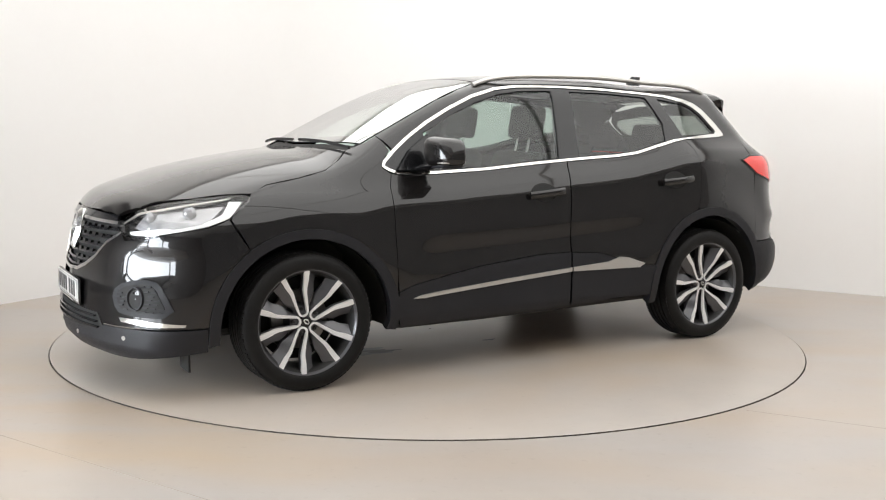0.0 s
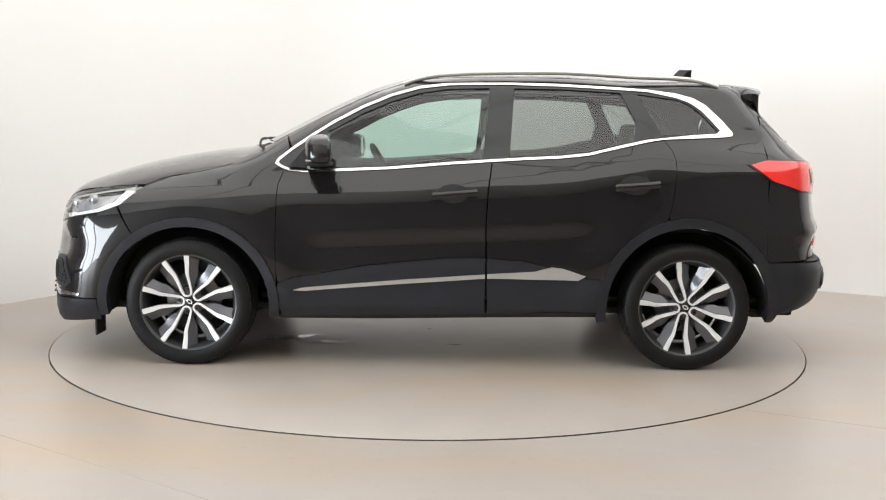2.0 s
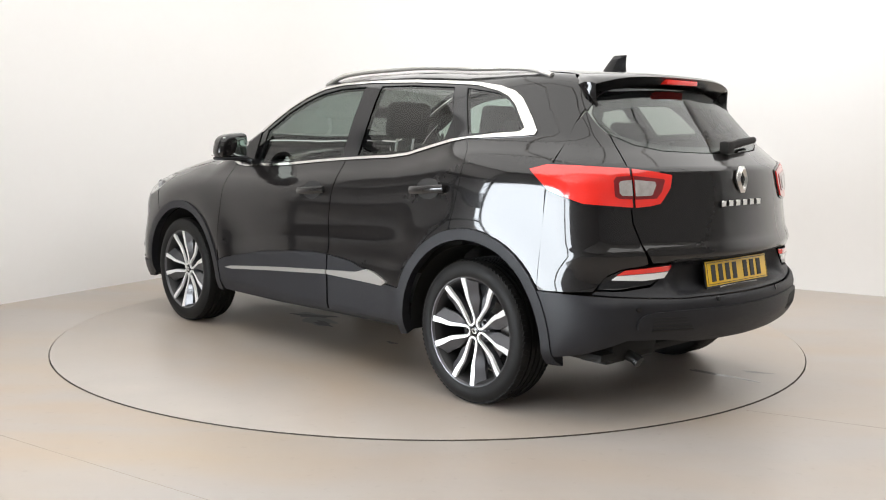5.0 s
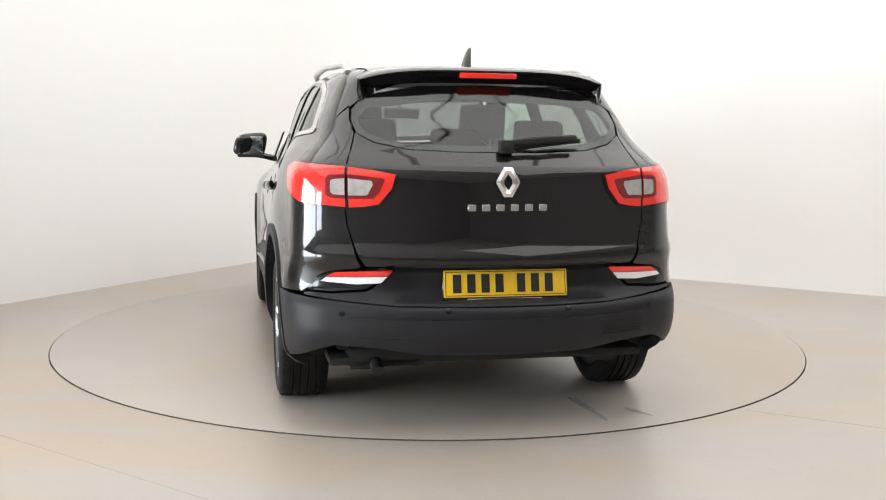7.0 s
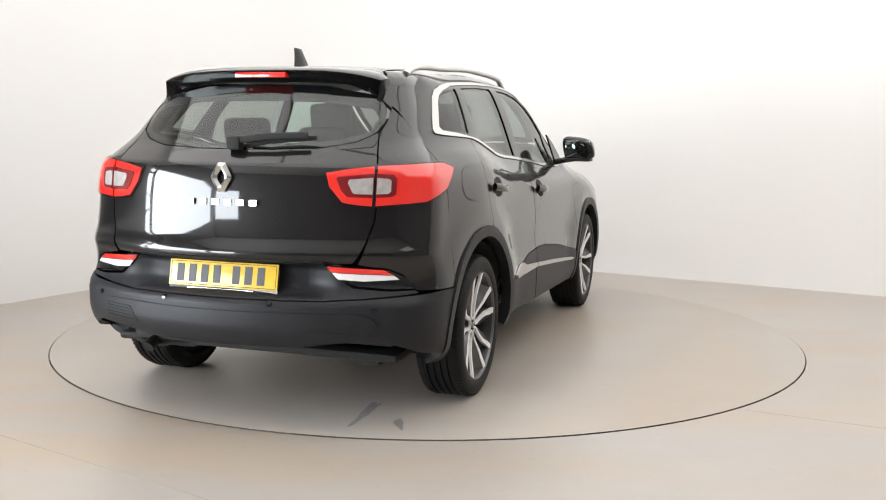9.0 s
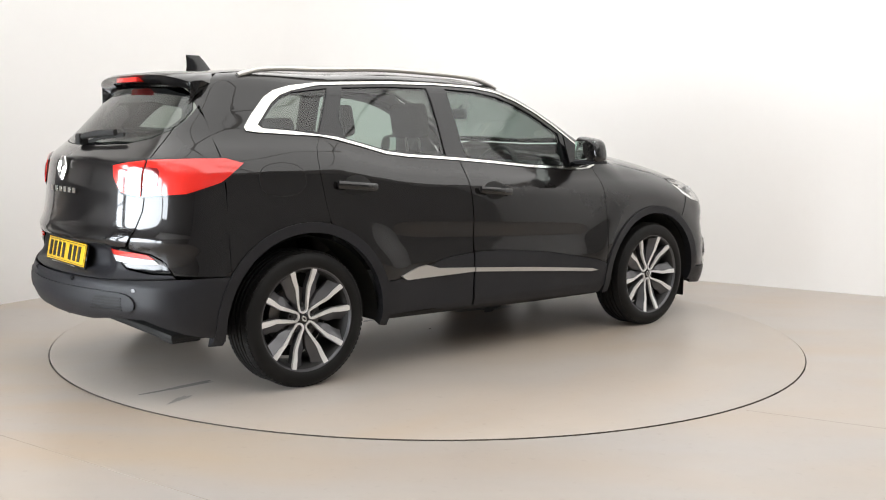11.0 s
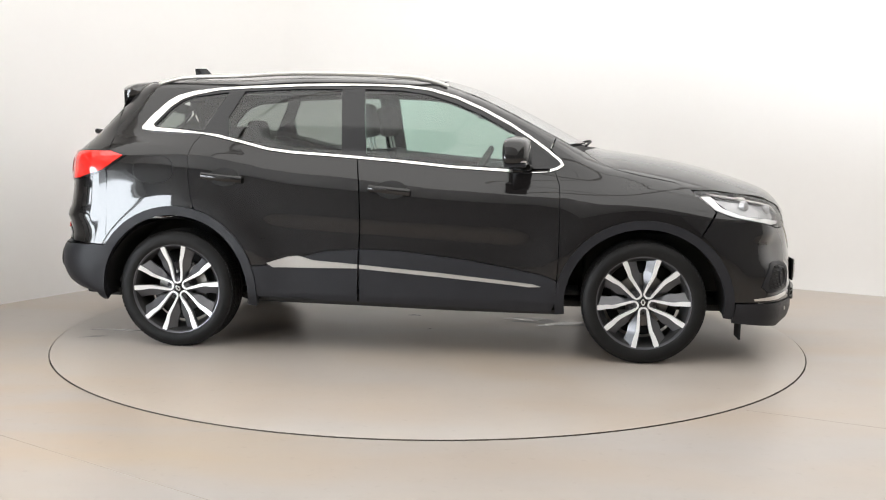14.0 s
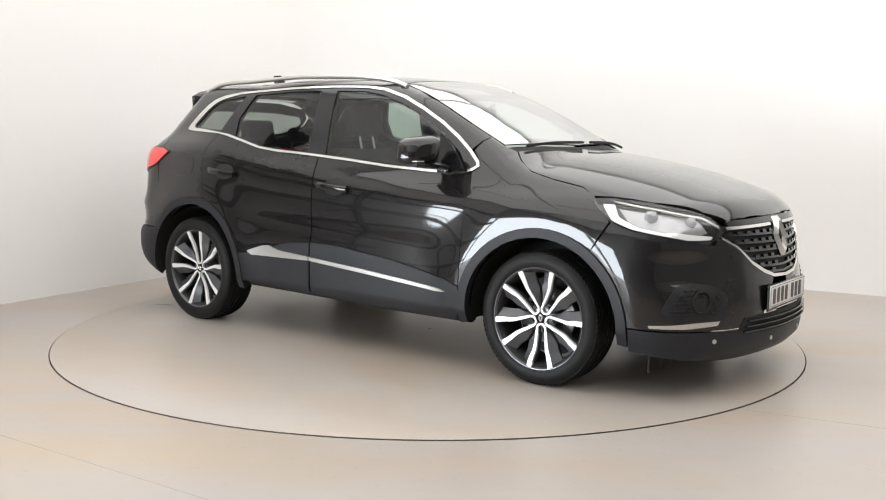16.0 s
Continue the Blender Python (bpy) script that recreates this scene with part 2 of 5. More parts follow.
BEND = 1.0
bend = [(BEND - BEND * math.cos(a), BEND - BEND * math.sin(a)) for a in [i * math.pi / 2 / 24 for i in range(25)]]
cove = [(0, 6.5)] + bend + [(7.2, 0)]
slab("wall_cove", cove, -0.05, HIGH, -0.15, WALL, "smooth white painted studio wall with a rounded corner")
slab("baseboard", [(u + (0.032 if i == 0 else 0.032 * (1 - u / BEND) if u < BEND else 0), v + (0.032 if i > 25 else 0.032 * (1 - v / BEND) if v < BEND else 0)) for i, (u, v) in enumerate(cove)],
     -0.05, 0.105, -0.030, SKIRTING, "low white painted skirting board along the wall")
DOOR0, DOOR1, DOOR_H, BACK_DOOR = 7.4, 12.5, 2.1, 1.7
slab("wall_left", [(0, DEEP), (0, DOOR1)], -0.05, HIGH, -0.15, GREY_WALL, "grey workshop wall beside the open door")
slab("wall_left_pier", [(0, DOOR0), (0, 6.5)], -0.05, HIGH, -0.15, WALL, "white wall pier beside the open door")
slab("wall_left_lintel", [(0, DOOR1), (0, DOOR0)], DOOR_H, HIGH, -0.15, GREY_WALL, "grey wall above the open door")
slab("wall_back_lintel", [(BACK_DOOR, DEEP), (0, DEEP)], DOOR_H, HIGH, -0.15, GREY_WALL, "grey wall above the open door")
slab("backdrop", [(BACK_DOOR + 0.3, DEEP + 0.45), (-0.45, DEEP + 0.45), (-0.45, DOOR0 - 0.3)], 0.0, DOOR_H + 0.15, -0.05, DAY, "bright daylight outside the open workshop doors")
# Unseen full-height screen, added behind the glowing sheet to close off the outside.
slab("outer_screen", [(BACK_DOOR + 0.5, DEEP + 0.75), (-0.75, DEEP + 0.75), (-0.75, DOOR0 - 0.5)], -0.05, HIGH, -0.2, GREY_WALL, "unseen grey screen behind the daylight backdrop")
slab("wall_right", [(7.2, 0), (WIDE, 0), ], -0.05, HIGH, -0.15, WALL, "white painted wall")
slab("wall_end", [(WIDE, 0), (WIDE, DEEP)], -0.05, HIGH, -0.15, GREY_WALL, "grey workshop wall")
slab("wall_back", [(WIDE, DEEP), (BACK_DOOR, DEEP)], -0.05, HIGH, -0.15, GREY_WALL, "grey workshop wall")

slab("wall_joint", [(3.310, 0.0035), (3.316, 0.0035)], 0.09, HIGH, -0.003, SKIRTING, "thin upright joint in the white wall")

R_DISC, FLOOR_Z, SLOT = 2.2570, -0.005, 0.006
bm = bmesh.new()
ring_in = [bm.verts.new((math.cos(2 * math.pi * i / 180) * (R_DISC + SLOT), math.sin(2 * math.pi * i / 180) * (R_DISC + SLOT), FLOOR_Z)) for i in range(180)]
outer = []
edge_uv = [(-2.5, -0.3), (WIDE + 0.3, -0.3), (WIDE + 0.3, DEEP + 2.5), (-2.5, DEEP + 2.5)]
poly = [Vector(room(u, v)) for u, v in edge_uv]
for i in range(180):
    d = Vector((math.cos(2 * math.pi * i / 180), math.sin(2 * math.pi * i / 180), 0))
    best = 99
    for a, b in zip(poly, poly[1:] + poly[:1]):
        e = b - a
        den = d.x * e.y - d.y * e.x
        if abs(den) > 1e-9:
            k = (a.x * e.y - a.y * e.x) / den
            s = (a.x * d.y - a.y * d.x) / den
            if k > 0 and -1e-6 <= s <= 1 + 1e-6:
                best = min(best, k)
    outer.append(bm.verts.new((d.x * best, d.y * best, FLOOR_Z)))
for i in range(180):
    j = (i + 1) % 180
    bm.faces.new((ring_in[i], outer[i], outer[j], ring_in[j]))
low = [bm.verts.new((v.co.x, v.co.y, -0.15)) for v in ring_in]
for i in range(180):
    j = (i + 1) % 180
    bm.faces.new((ring_in[j], low[j], low[i], ring_in[i]))
bmesh.ops.recalc_face_normals(bm, faces=bm.faces[:])
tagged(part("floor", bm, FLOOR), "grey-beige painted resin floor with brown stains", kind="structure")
bm = bmesh.new()
bmesh.ops.create_circle(bm, cap_ends=True, radius=R_DISC + 0.25, segments=96, matrix=Matrix.Translation((0, 0, -0.15)))
tagged(part("floor_pit", bm, GAP), "dark pit below the turntable, slot shade in its colour", kind="structure")
bm = bmesh.new()
vs = [bm.verts.new(room(u, v, HIGH)) for u, v in edge_uv]
up = [bm.verts.new(room(u, v, HIGH + 0.12)) for u, v in edge_uv]
bm.faces.new(vs)
bm.faces.new(up[::-1])
for i in range(4):
    bm.faces.new((vs[i], vs[(i + 1) % 4], up[(i + 1) % 4], up[i]))
bmesh.ops.recalc_face_normals(bm, faces=bm.faces[:])
tagged(part("ceiling", bm, CEILING), "plain white ceiling", kind="structure")


def ceiling_light(u, v, lu=2.34, lv=2.24):
    base = tagged(new("ceiling_light"), "large flat white softbox light on the unseen ceiling", "ceiling light", "ceiling lights")
    base.location = room(u, v, HIGH)
    base.rotation_euler = (0, 0, math.atan2(ALONG.y, ALONG.x))
    bm = box(-lu / 2 - 0.02, -lv / 2 - 0.02, -0.08, lu / 2 + 0.02, lv / 2 + 0.02, -0.002, 0.006)
    part("frame", bm, SKIRTING, base)
    part("diffuser", box(-lu / 2, -lv / 2, -0.10, lu / 2, lv / 2, -0.082, 0.004), DIFFUSER, base, "glowing white diffuser")


# The u=8.7 row is out of view, added to brighten the lower left wall.
for u in (1.5, 3.9, 6.3, 8.7):
    for v in (1.5, 3.8, 6.1):
        ceiling_light(u, v)

def storage_rack(v0, v1, deep, high):
    """Bolted steel shelving against the left wall, outside the lit corner."""
    base = tagged(new("storage_rack"), "dark steel storage rack with boxes against the wall", "storage rack")
    base.location = room(0.05, v0, FLOOR_Z)
    base.rotation_euler = (0, 0, math.atan2(BACK.y, BACK.x))
    n = 2
    run = (v1 - v0) / n
    for i in range(n + 1):
        for y in (0.0, deep):
            part("post", box(i * run - 0.03, y - 0.03, 0, i * run + 0.03, y + 0.03, high, 0.004, 1), STEEL_DARK, base)
        for k in range(5):
            z = 0.2 + k * (high - 0.4) / 4
            part("brace", tube([(i * run, 0, z), (i * run, deep, z + (0.25 if k % 2 else -0.1))], 0.012, segs=6), STEEL_DARK, base)
    for z in (0.35, 1.0, 1.65, 2.25):
        for y in (0.0, deep):
            part("beam", box(0, y - 0.02, z - 0.05, v1 - v0, y + 0.02, z + 0.05, 0.005, 1), STEEL_DARK, base)
        part("shelf", box(0.03, 0.02, z + 0.02, v1 - v0 - 0.03, deep - 0.02, z + 0.045), STEEL_DARK, base)
    return base


storage_rack(4.9, 7.3, 0.55, 2.4)


def floor_joint(a, b):
    """A fine straight seam in the floor paint."""
    a, b = Vector((*a, FLOOR_Z)), Vector((*b, FLOOR_Z))
    d = (b - a).normalized()
    s = Vector((-d.y, d.x, 0)) * 0.0016
    bm = bmesh.new()
    lo = [bm.verts.new(q) for q in (a - s, b - s, b + s, a + s)]
    hi = [bm.verts.new(q + Vector((0, 0, 0.0008))) for q in (a - s * 0.5, b - s * 0.5, b + s * 0.5, a + s * 0.5)]
    bm.faces.new(hi)
    for k in range(4):
        bm.faces.new((lo[k], lo[(k + 1) % 4], hi[(k + 1) % 4], hi[k]))
    bmesh.ops.recalc_face_normals(bm, faces=bm.faces[:])
    tagged(part("floor_joint", bm, SEAM), "fine straight seam in the floor paint", kind="structure")


floor_joint((-3.3, -1.17), (-0.2, -3.3))
floor_joint((1.465, -1.775), (3.6, -2.85))

# ---- turntable with its worn and wet patches ----
turntable = tagged(new("turntable"), "round painted floor turntable under the car", "turntable")
part("disc", lathe([(0.0001, 0.0), (1.2, 0.0), (R_DISC - 0.003, 0.0), (R_DISC - 0.001, -0.0008)], 180), DISC, turntable).rotation_euler = (radians(90), 0, 0)
part("disc_edge", lathe([(R_DISC - 0.001, -0.0008), (R_DISC, -0.0025), (R_DISC, -0.14)], 180), GAP, turntable, "dark steel edge of the turntable, slot shade in its colour").rotation_euler = (radians(90), 0, 0)


def blotch(name, x, y, sx, sy, turn, material, label, seed, z=0.0015):
    rnd = random.Random(seed)
    bm = bmesh.new()
    n = 40
    ph = [rnd.uniform(0, 6.28) for _ in range(4)]
    ring = []
    for i in range(n):
        a = 2 * math.pi * i / n
        r = 1 + 0.25 * math.sin(2 * a + ph[0]) + 0.2 * math.sin(3 * a + ph[1]) + 0.13 * math.sin(5 * a + ph[2]) + 0.1 * math.sin(9 * a + ph[3])
        c, s = math.cos(turn), math.sin(turn)
        px, py = r * sx * math.cos(a), r * sy * math.sin(a)
        ring.append(bm.verts.new((x + px * c - py * s, y + px * s + py * c, z)))
    bm.faces.new(ring)
    return part(name, bm, material, turntable, label)

# ---------- the car's outer form, as one implicit function in the car's own space (x ahead, y to its left, z up) ----------
def spline(*knots):
    """A smooth function through (at, value) knots, level beyond its ends."""
    k = np.array(sorted(knots), float)
    xs, ys = k[:, 0], k[:, 1]
    d = np.diff(ys) / np.diff(xs)
    m = np.zeros(len(xs))
    h = np.diff(xs)
    for i in range(1, len(xs) - 1):
        if d[i - 1] * d[i] > 0:
            w1, w2 = 2 * h[i] + h[i - 1], h[i] + 2 * h[i - 1]
            m[i] = (w1 + w2) / (w1 / d[i - 1] + w2 / d[i])
    m[0], m[-1] = d[0], d[-1]

    def value(x):
        x = np.clip(np.asarray(x, float), xs[0], xs[-1])
        i = np.clip(np.searchsorted(xs, x) - 1, 0, len(xs) - 2)
        s = (x - xs[i]) / h[i]
        return ((1 + 2 * s) * (1 - s) ** 2 * ys[i] + s * (1 - s) ** 2 * h[i] * m[i]
                + s * s * (3 - 2 * s) * ys[i + 1] + s * s * (s - 1) * h[i] * m[i + 1])
    return value


def smooth(a, b, x):
    s = np.clip((np.asarray(x, float) - a) / (b - a), 0, 1)
    return s * s * (3 - 2 * s)


HUB_F, HUB_R, HUB_Z = 1.324, -1.324, 0.333
section = spline((0.10, 0.80), (0.26, 0.872), (0.34, 0.897), (0.42, 0.898), (0.50, 0.899), (0.57, 0.900), (0.68, 0.895),
                 (0.80, 0.887), (0.88, 0.880), (0.95, 0.867), (1.01, 0.844), (1.06, 0.814), (1.11, 0.789), (1.30, 0.724), (1.45, 0.664), (1.52, 0.628), (1.70, 0.52))
belt = spline((1.7, 1.0), (0.9, 1.02), (0.56, 1.033), (0.26, 1.050), (-0.28, 1.092), (-0.65, 1.116), (-0.95, 1.168), (-1.2, 1.220), (-1.5, 1.238), (-2.2, 1.20))
crest = spline((2.30, 0.70), (2.22, 0.80), (2.16, 0.876), (2.10, 0.922), (2.02, 0.960), (1.93, 0.992), (1.77, 1.042), (1.60, 1.083), (1.44, 1.113), (1.27, 1.139), (1.12, 1.158),
               (1.04, 1.182), (0.80, 1.303), (0.56, 1.423), (0.30, 1.528), (0.10, 1.572), (-0.20, 1.592), (-0.60, 1.596), (-1.00, 1.578), (-1.40, 1.562), (-1.80, 1.515), (-2.2, 1.44))
nose = spline((0.12, 2.06), (0.16, 2.16), (0.20, 2.235), (0.25, 2.265), (0.30, 2.265), (0.43, 2.258), (0.53, 2.250), (0.60, 2.238), (0.70, 2.222), (0.78, 2.205), (0.86, 2.185), (0.95, 2.15), (1.1, 2.1))
tail = spline((0.20, 1.90), (0.27, 2.05), (0.32, 2.16), (0.38, 2.225), (0.46, 2.252), (0.54, 2.250), (0.585, 2.215), (0.63, 2.195), (0.69, 2.20), (0.745, 2.218), (0.80, 2.196), (0.90, 2.178), (1.0, 2.168), (1.10, 2.150),
              (1.14, 2.108), (1.20, 2.035), (1.28, 1.955), (1.37, 1.868), (1.45, 1.80), (1.52, 1.74), (1.6, 1.66))


def half_width(x, z):
    lift = (belt(x) - 1.092) * smooth(0.72, 1.02, z) * (1 - 0.9 * smooth(1.15, 1.50, z))
    y = section(z - lift)
    up = smooth(1.05, 1.25, z)
    y = y - 0.03 * smooth(1.35, 2.1, x) - 0.05 * smooth(1.2, 2.1, -x)
    y = y - up * (0.060 * smooth(0.9, 2.0, -x) + 0.03 * smooth(0.1, 0.9, x))
    for hx in (HUB_F, HUB_R):
        r = np.hypot(x - hx, z - HUB_Z)
        y = y + 0.020 * np.exp(-((r - 0.50) / 0.13) ** 2) * smooth(0.2, 0.5, z)
    rise = 0.655 - 0.05 * x
    y = y - 0.0105 * np.exp(-((z - rise) / 0.075) ** 2) * smooth(-1.05, -0.75, x) * (1 - smooth(0.55, 0.85, x))
    return y


def over(a, b, r):
    return np.maximum(a, b) + np.maximum(r - np.abs(a - b), 0) ** 2 / (4 * r)


def form(x, y, z):
    """Below 0 inside the car's skin, above 0 outside."""
    y = np.abs(y)
    side = y - half_width(x, z)
    top = z - (crest(x) - (0.068 - 0.028 * smooth(1.0, 1.6, -x) + 0.014 * smooth(0.1, 0.3, x) + 0.004 * smooth(1.0, 1.25, x)) * (y / 0.68) ** 2.8)
    scoop = 0.030 * np.exp(-((y - 0.76) / 0.14) ** 2) * smooth(0.50, 0.60, z) * (1 - smooth(0.65, 0.735, z))
    front = x - (nose(z) - scoop - 0.36 * y ** 2)
    recess = 0.055 * (1 - smooth(0.36, 0.52, y)) * smooth(0.565, 0.60, z) * (1 - smooth(0.695, 0.725, z))
    back = -x - (tail(z) - recess - 0.34 * y ** 2)
    g = over(front, side, 0.14)
    g = over(g, back, 0.13)
    return over(g, top, 0.09 - 0.035 * smooth(1.0, 1.6, -x))


def slope(p):
    e = 0.004
    x, y, z = p.T
    g = np.stack([form(x + e, y, z) - form(x - e, y, z), form(x, y + e, z) - form(x, y - e, z), form(x, y, z + e) - form(x, y, z - e)], 1)
    return g / (np.linalg.norm(g, axis=1)[:, None] + 1e-9)


def cast(origin, way, far=2.6):
    """Where rays from inside the car leave its skin."""
    lo, hi = np.zeros(len(origin)), np.full(len(origin), far)
    for _ in range(34):
        mid = (lo + hi) / 2
        q = origin + way * mid[:, None]
        out = form(*q.T) > 0
        hi, lo = np.where(out, mid, hi), np.where(out, lo, mid)
    return origin + way * lo[:, None]

# ---------- panels cut from the car's form ----------
from mathutils.geometry import delaunay_2d_cdt

OFFSET = Vector((-0.0582, 0.1391, 0.0))
ROUND = 0.9


def map_side(a, b):
    n = len(a)
    return np.stack([a, np.zeros(n), b], 1), np.tile([0.0, 1.0, 0.0], (n, 1))


def map_front(a, b):
    n = len(a)
    return np.stack([np.full(n, 1.3), np.zeros(n), b], 1), np.stack([np.cos(a / ROUND), np.sin(a / ROUND), np.zeros(n)], 1)


def map_rear(a, b):
    n = len(a)
    return np.stack([np.full(n, -1.2), np.zeros(n), b], 1), np.stack([-np.cos(a / ROUND), np.sin(a / ROUND), np.zeros(n)], 1)


def map_top(a, b):
    n = len(a)
    return np.stack([a, b, np.full(n, 0.5)], 1), np.tile([0.0, 0.0, 1.0], (n, 1))


def at_front(y, z):
    """Where the nose has this y and z, in map_front's terms."""
    q = cast(np.array([[1.3, y, z]]), np.array([[1.0, 0, 0]]))[0]
    return ROUND * math.atan2(y, q[0] - 1.3), z


def at_rear(y, z):
    q = cast(np.array([[-1.0, y, z]]), np.array([[-1.0, 0, 0]]))[0]
    return ROUND * math.atan2(y, -q[0] - 1.2), z


def side_front(x, z):
    y = cast(np.array([[x, 0, z]]), np.array([[0, 1.0, 0]]))[0][1]
    return ROUND * math.atan2(y, x - 1.3), z


def side_rear(x, z):
    y = cast(np.array([[x, 0, z]]), np.array([[0, 1.0, 0]]))[0][1]
    return ROUND * math.atan2(y, -x - 1.2), z


def top_z(x, y):
    return float(cast(np.array([[x, y, 0.5]]), np.array([[0, 0, 1.0]]))[0][2])


def mirrored(half):
    """A closed outline from its half on the car's left; points on the middle line are kept once."""
    return list(half) + [(-a, b) for a, b in reversed(half) if abs(a) > 1e-6]


def mirrored_top(half):
    return list(half) + [(a, -b) for a, b in reversed(half) if abs(b) > 1e-6]


def rounded(pts, times=2, cut=0.25):
    for _ in range(times):
        out = []
        for p, q in zip(pts, pts[1:] + pts[:1]):
            out += [(p[0] + (q[0] - p[0]) * cut, p[1] + (q[1] - p[1]) * cut), (p[0] + (q[0] - p[0]) * (1 - cut), p[1] + (q[1] - p[1]) * (1 - cut))]
        pts = out
    return pts


def area2(p):
    return sum(a[0] * b[1] - b[0] * a[1] for a, b in zip(p, p[1:] + p[:1]))


def even(pts, step):
    out = []
    for p, q in zip(pts, pts[1:] + pts[:1]):
        d = math.hypot(q[0] - p[0], q[1] - p[1])
        n = max(1, math.ceil(d / step))
        if d > 1e-6:
            out += [(p[0] + (q[0] - p[0]) * i / n, p[1] + (q[1] - p[1]) * i / n) for i in range(n)]
    return out


def shrunk(pts, by):
    """Draws an outline in by a little."""
    if area2(pts) < 0:
        pts = pts[::-1]
    if not by:
        return pts
    out = []
    for o, p, q in zip(pts[-1:] + pts[:-1], pts, pts[1:] + pts[:1]):
        n1 = Vector((-(p[1] - o[1]), p[0] - o[0])).normalized()
        n2 = Vector((-(q[1] - p[1]), q[0] - p[0])).normalized()
        m = n1 + n2
        m = m / max(m.length_squared / 2, 0.5) if m.length > 1e-6 else n1
        out.append((p[0] + m.x * by, p[1] + m.y * by))
    return out


def inside(x, y, poly):
    p = np.array(poly)
    q = np.roll(p, -1, 0)
    x, y = np.asarray(x)[:, None], np.asarray(y)[:, None]
    cross = ((p[:, 1] > y) != (q[:, 1] > y)) & (x < (q[:, 0] - p[:, 0]) * (y - p[:, 1]) / (q[:, 1] - p[:, 1] + 1e-12) + p[:, 0])
    return cross.sum(1) % 2 == 1


def skin(outline, holes, mapping, lift, thick, step, gap):
    """Points, faces and normals of a panel that follows the car's form."""
    loops = [even(shrunk(outline, gap), step)] + [even(shrunk(h, 0), step) for h in holes]
    rim = np.array([p for lp in loops for p in lp])
    lo, hi = rim.min(0), rim.max(0)
    gx, gy = np.meshgrid(np.arange(lo[0] + step / 2, hi[0], step), np.arange(lo[1] + step / 2, hi[1], step))
    gx, gy = gx.ravel(), gy.ravel()

    def within(x, y):
        keep = inside(x, y, loops[0])
        for h in loops[1:]:
            keep &= ~inside(x, y, h)
        return keep
    keep = within(gx, gy)
    gx, gy = gx[keep], gy[keep]
    if len(gx):
        near = np.array([np.min((rim[:, 0] - a) ** 2 + (rim[:, 1] - b) ** 2) for a, b in zip(gx, gy)])
        gx, gy = gx[near > (0.5 * step) ** 2], gy[near > (0.5 * step) ** 2]
    pts = [Vector(p) for p in rim] + [Vector(p) for p in zip(gx, gy)]
    edges, start = [], 0
    for lp in loops:
        edges += [(start + i, start + (i + 1) % len(lp)) for i in range(len(lp))]
        start += len(lp)
    vo, _, fo, _, _, _ = delaunay_2d_cdt(pts, edges, [], 0, 1e-6)
    v2 = np.array([tuple(v) for v in vo])
    tri = np.array([list(f) for f in fo])
    c = v2[tri].mean(1)
    tri = tri[within(c[:, 0], c[:, 1])]
    o, w = mapping(v2[:, 0], v2[:, 1])
    p = cast(o, w)
    nrm = slope(p)
    p = p + nrm * lift
    e1, e2 = p[tri[:, 1]] - p[tri[:, 0]], p[tri[:, 2]] - p[tri[:, 0]]
    flip = (np.cross(e1, e2) * nrm[tri[:, 0]]).sum(1) < 0
    tri[flip] = tri[flip][:, ::-1]
    count = {}
    for t in tri:
        for i in range(3):
            a, b = int(t[i]), int(t[(i + 1) % 3])
            count[(a, b)] = count.get((a, b), 0) + 1
    rim_edges = [(a, b) for a, b in count if (b, a) not in count]
    verts, normals, faces = list(p), list(nrm), [tuple(int(i) for i in t) for t in tri]
    for a, b in rim_edges:
        k = len(verts)
        out = np.cross(p[b] - p[a], nrm[a])
        out = out / (np.linalg.norm(out) + 1e-9)
        verts += [p[a], p[b], p[b] - nrm[b] * thick, p[a] - nrm[a] * thick]
        normals += [out] * 4
        faces.append((k, k + 3, k + 2, k + 1))
    return verts, faces, normals


def panel(name, outline, mapping, material, parent, label="", holes=(), lift=0.0, thick=0.02, step=0.03, gap=0.002, sides=(1, -1), soft=0):
    """Cuts a panel from the car's form; sides: on the left (1), the right (-1), or both."""
    if soft:
        outline = rounded(list(outline), soft)
    v, f, n = skin(list(outline), [list(h) for h in holes], mapping, lift, thick, step, gap)
    made = []
    for s in sides:
        if s == 1:
            made.append(raw(name, v, f, n, material, None, label))
        else:
            made.append(raw(name, [(a[0], -a[1], a[2]) for a in v], [g[::-1] for g in f], [(a[0], -a[1], a[2]) for a in n], material, None, label))
    for i, ob in enumerate(made):
        put(ob, parent[i] if isinstance(parent, (list, tuple)) else parent)
    return made


def put(ob, parent):
    """Under the car itself parts take the car's place on the turntable; under a part they share its space."""
    ob.parent = parent
    if parent == car:
        ob.location = OFFSET
    return ob


def piece(name, bm, material, parent, label="", smooth_by=40):
    return put(part(name, bm, material, None, label, smooth_by), parent)


def both(name, make, material, parent, label="", smooth_by=40):
    """A part on the car's left and its mirror image on the right."""
    out = []
    for i, s in enumerate((1, -1)):
        bm = make()
        if s == -1:
            bmesh.ops.scale(bm, vec=(1, -1, 1), verts=bm.verts[:])
            bmesh.ops.reverse_faces(bm, faces=bm.faces[:])
        out.append(piece(name, bm, material, parent[i] if isinstance(parent, (list, tuple)) else parent, label, smooth_by))
    return out


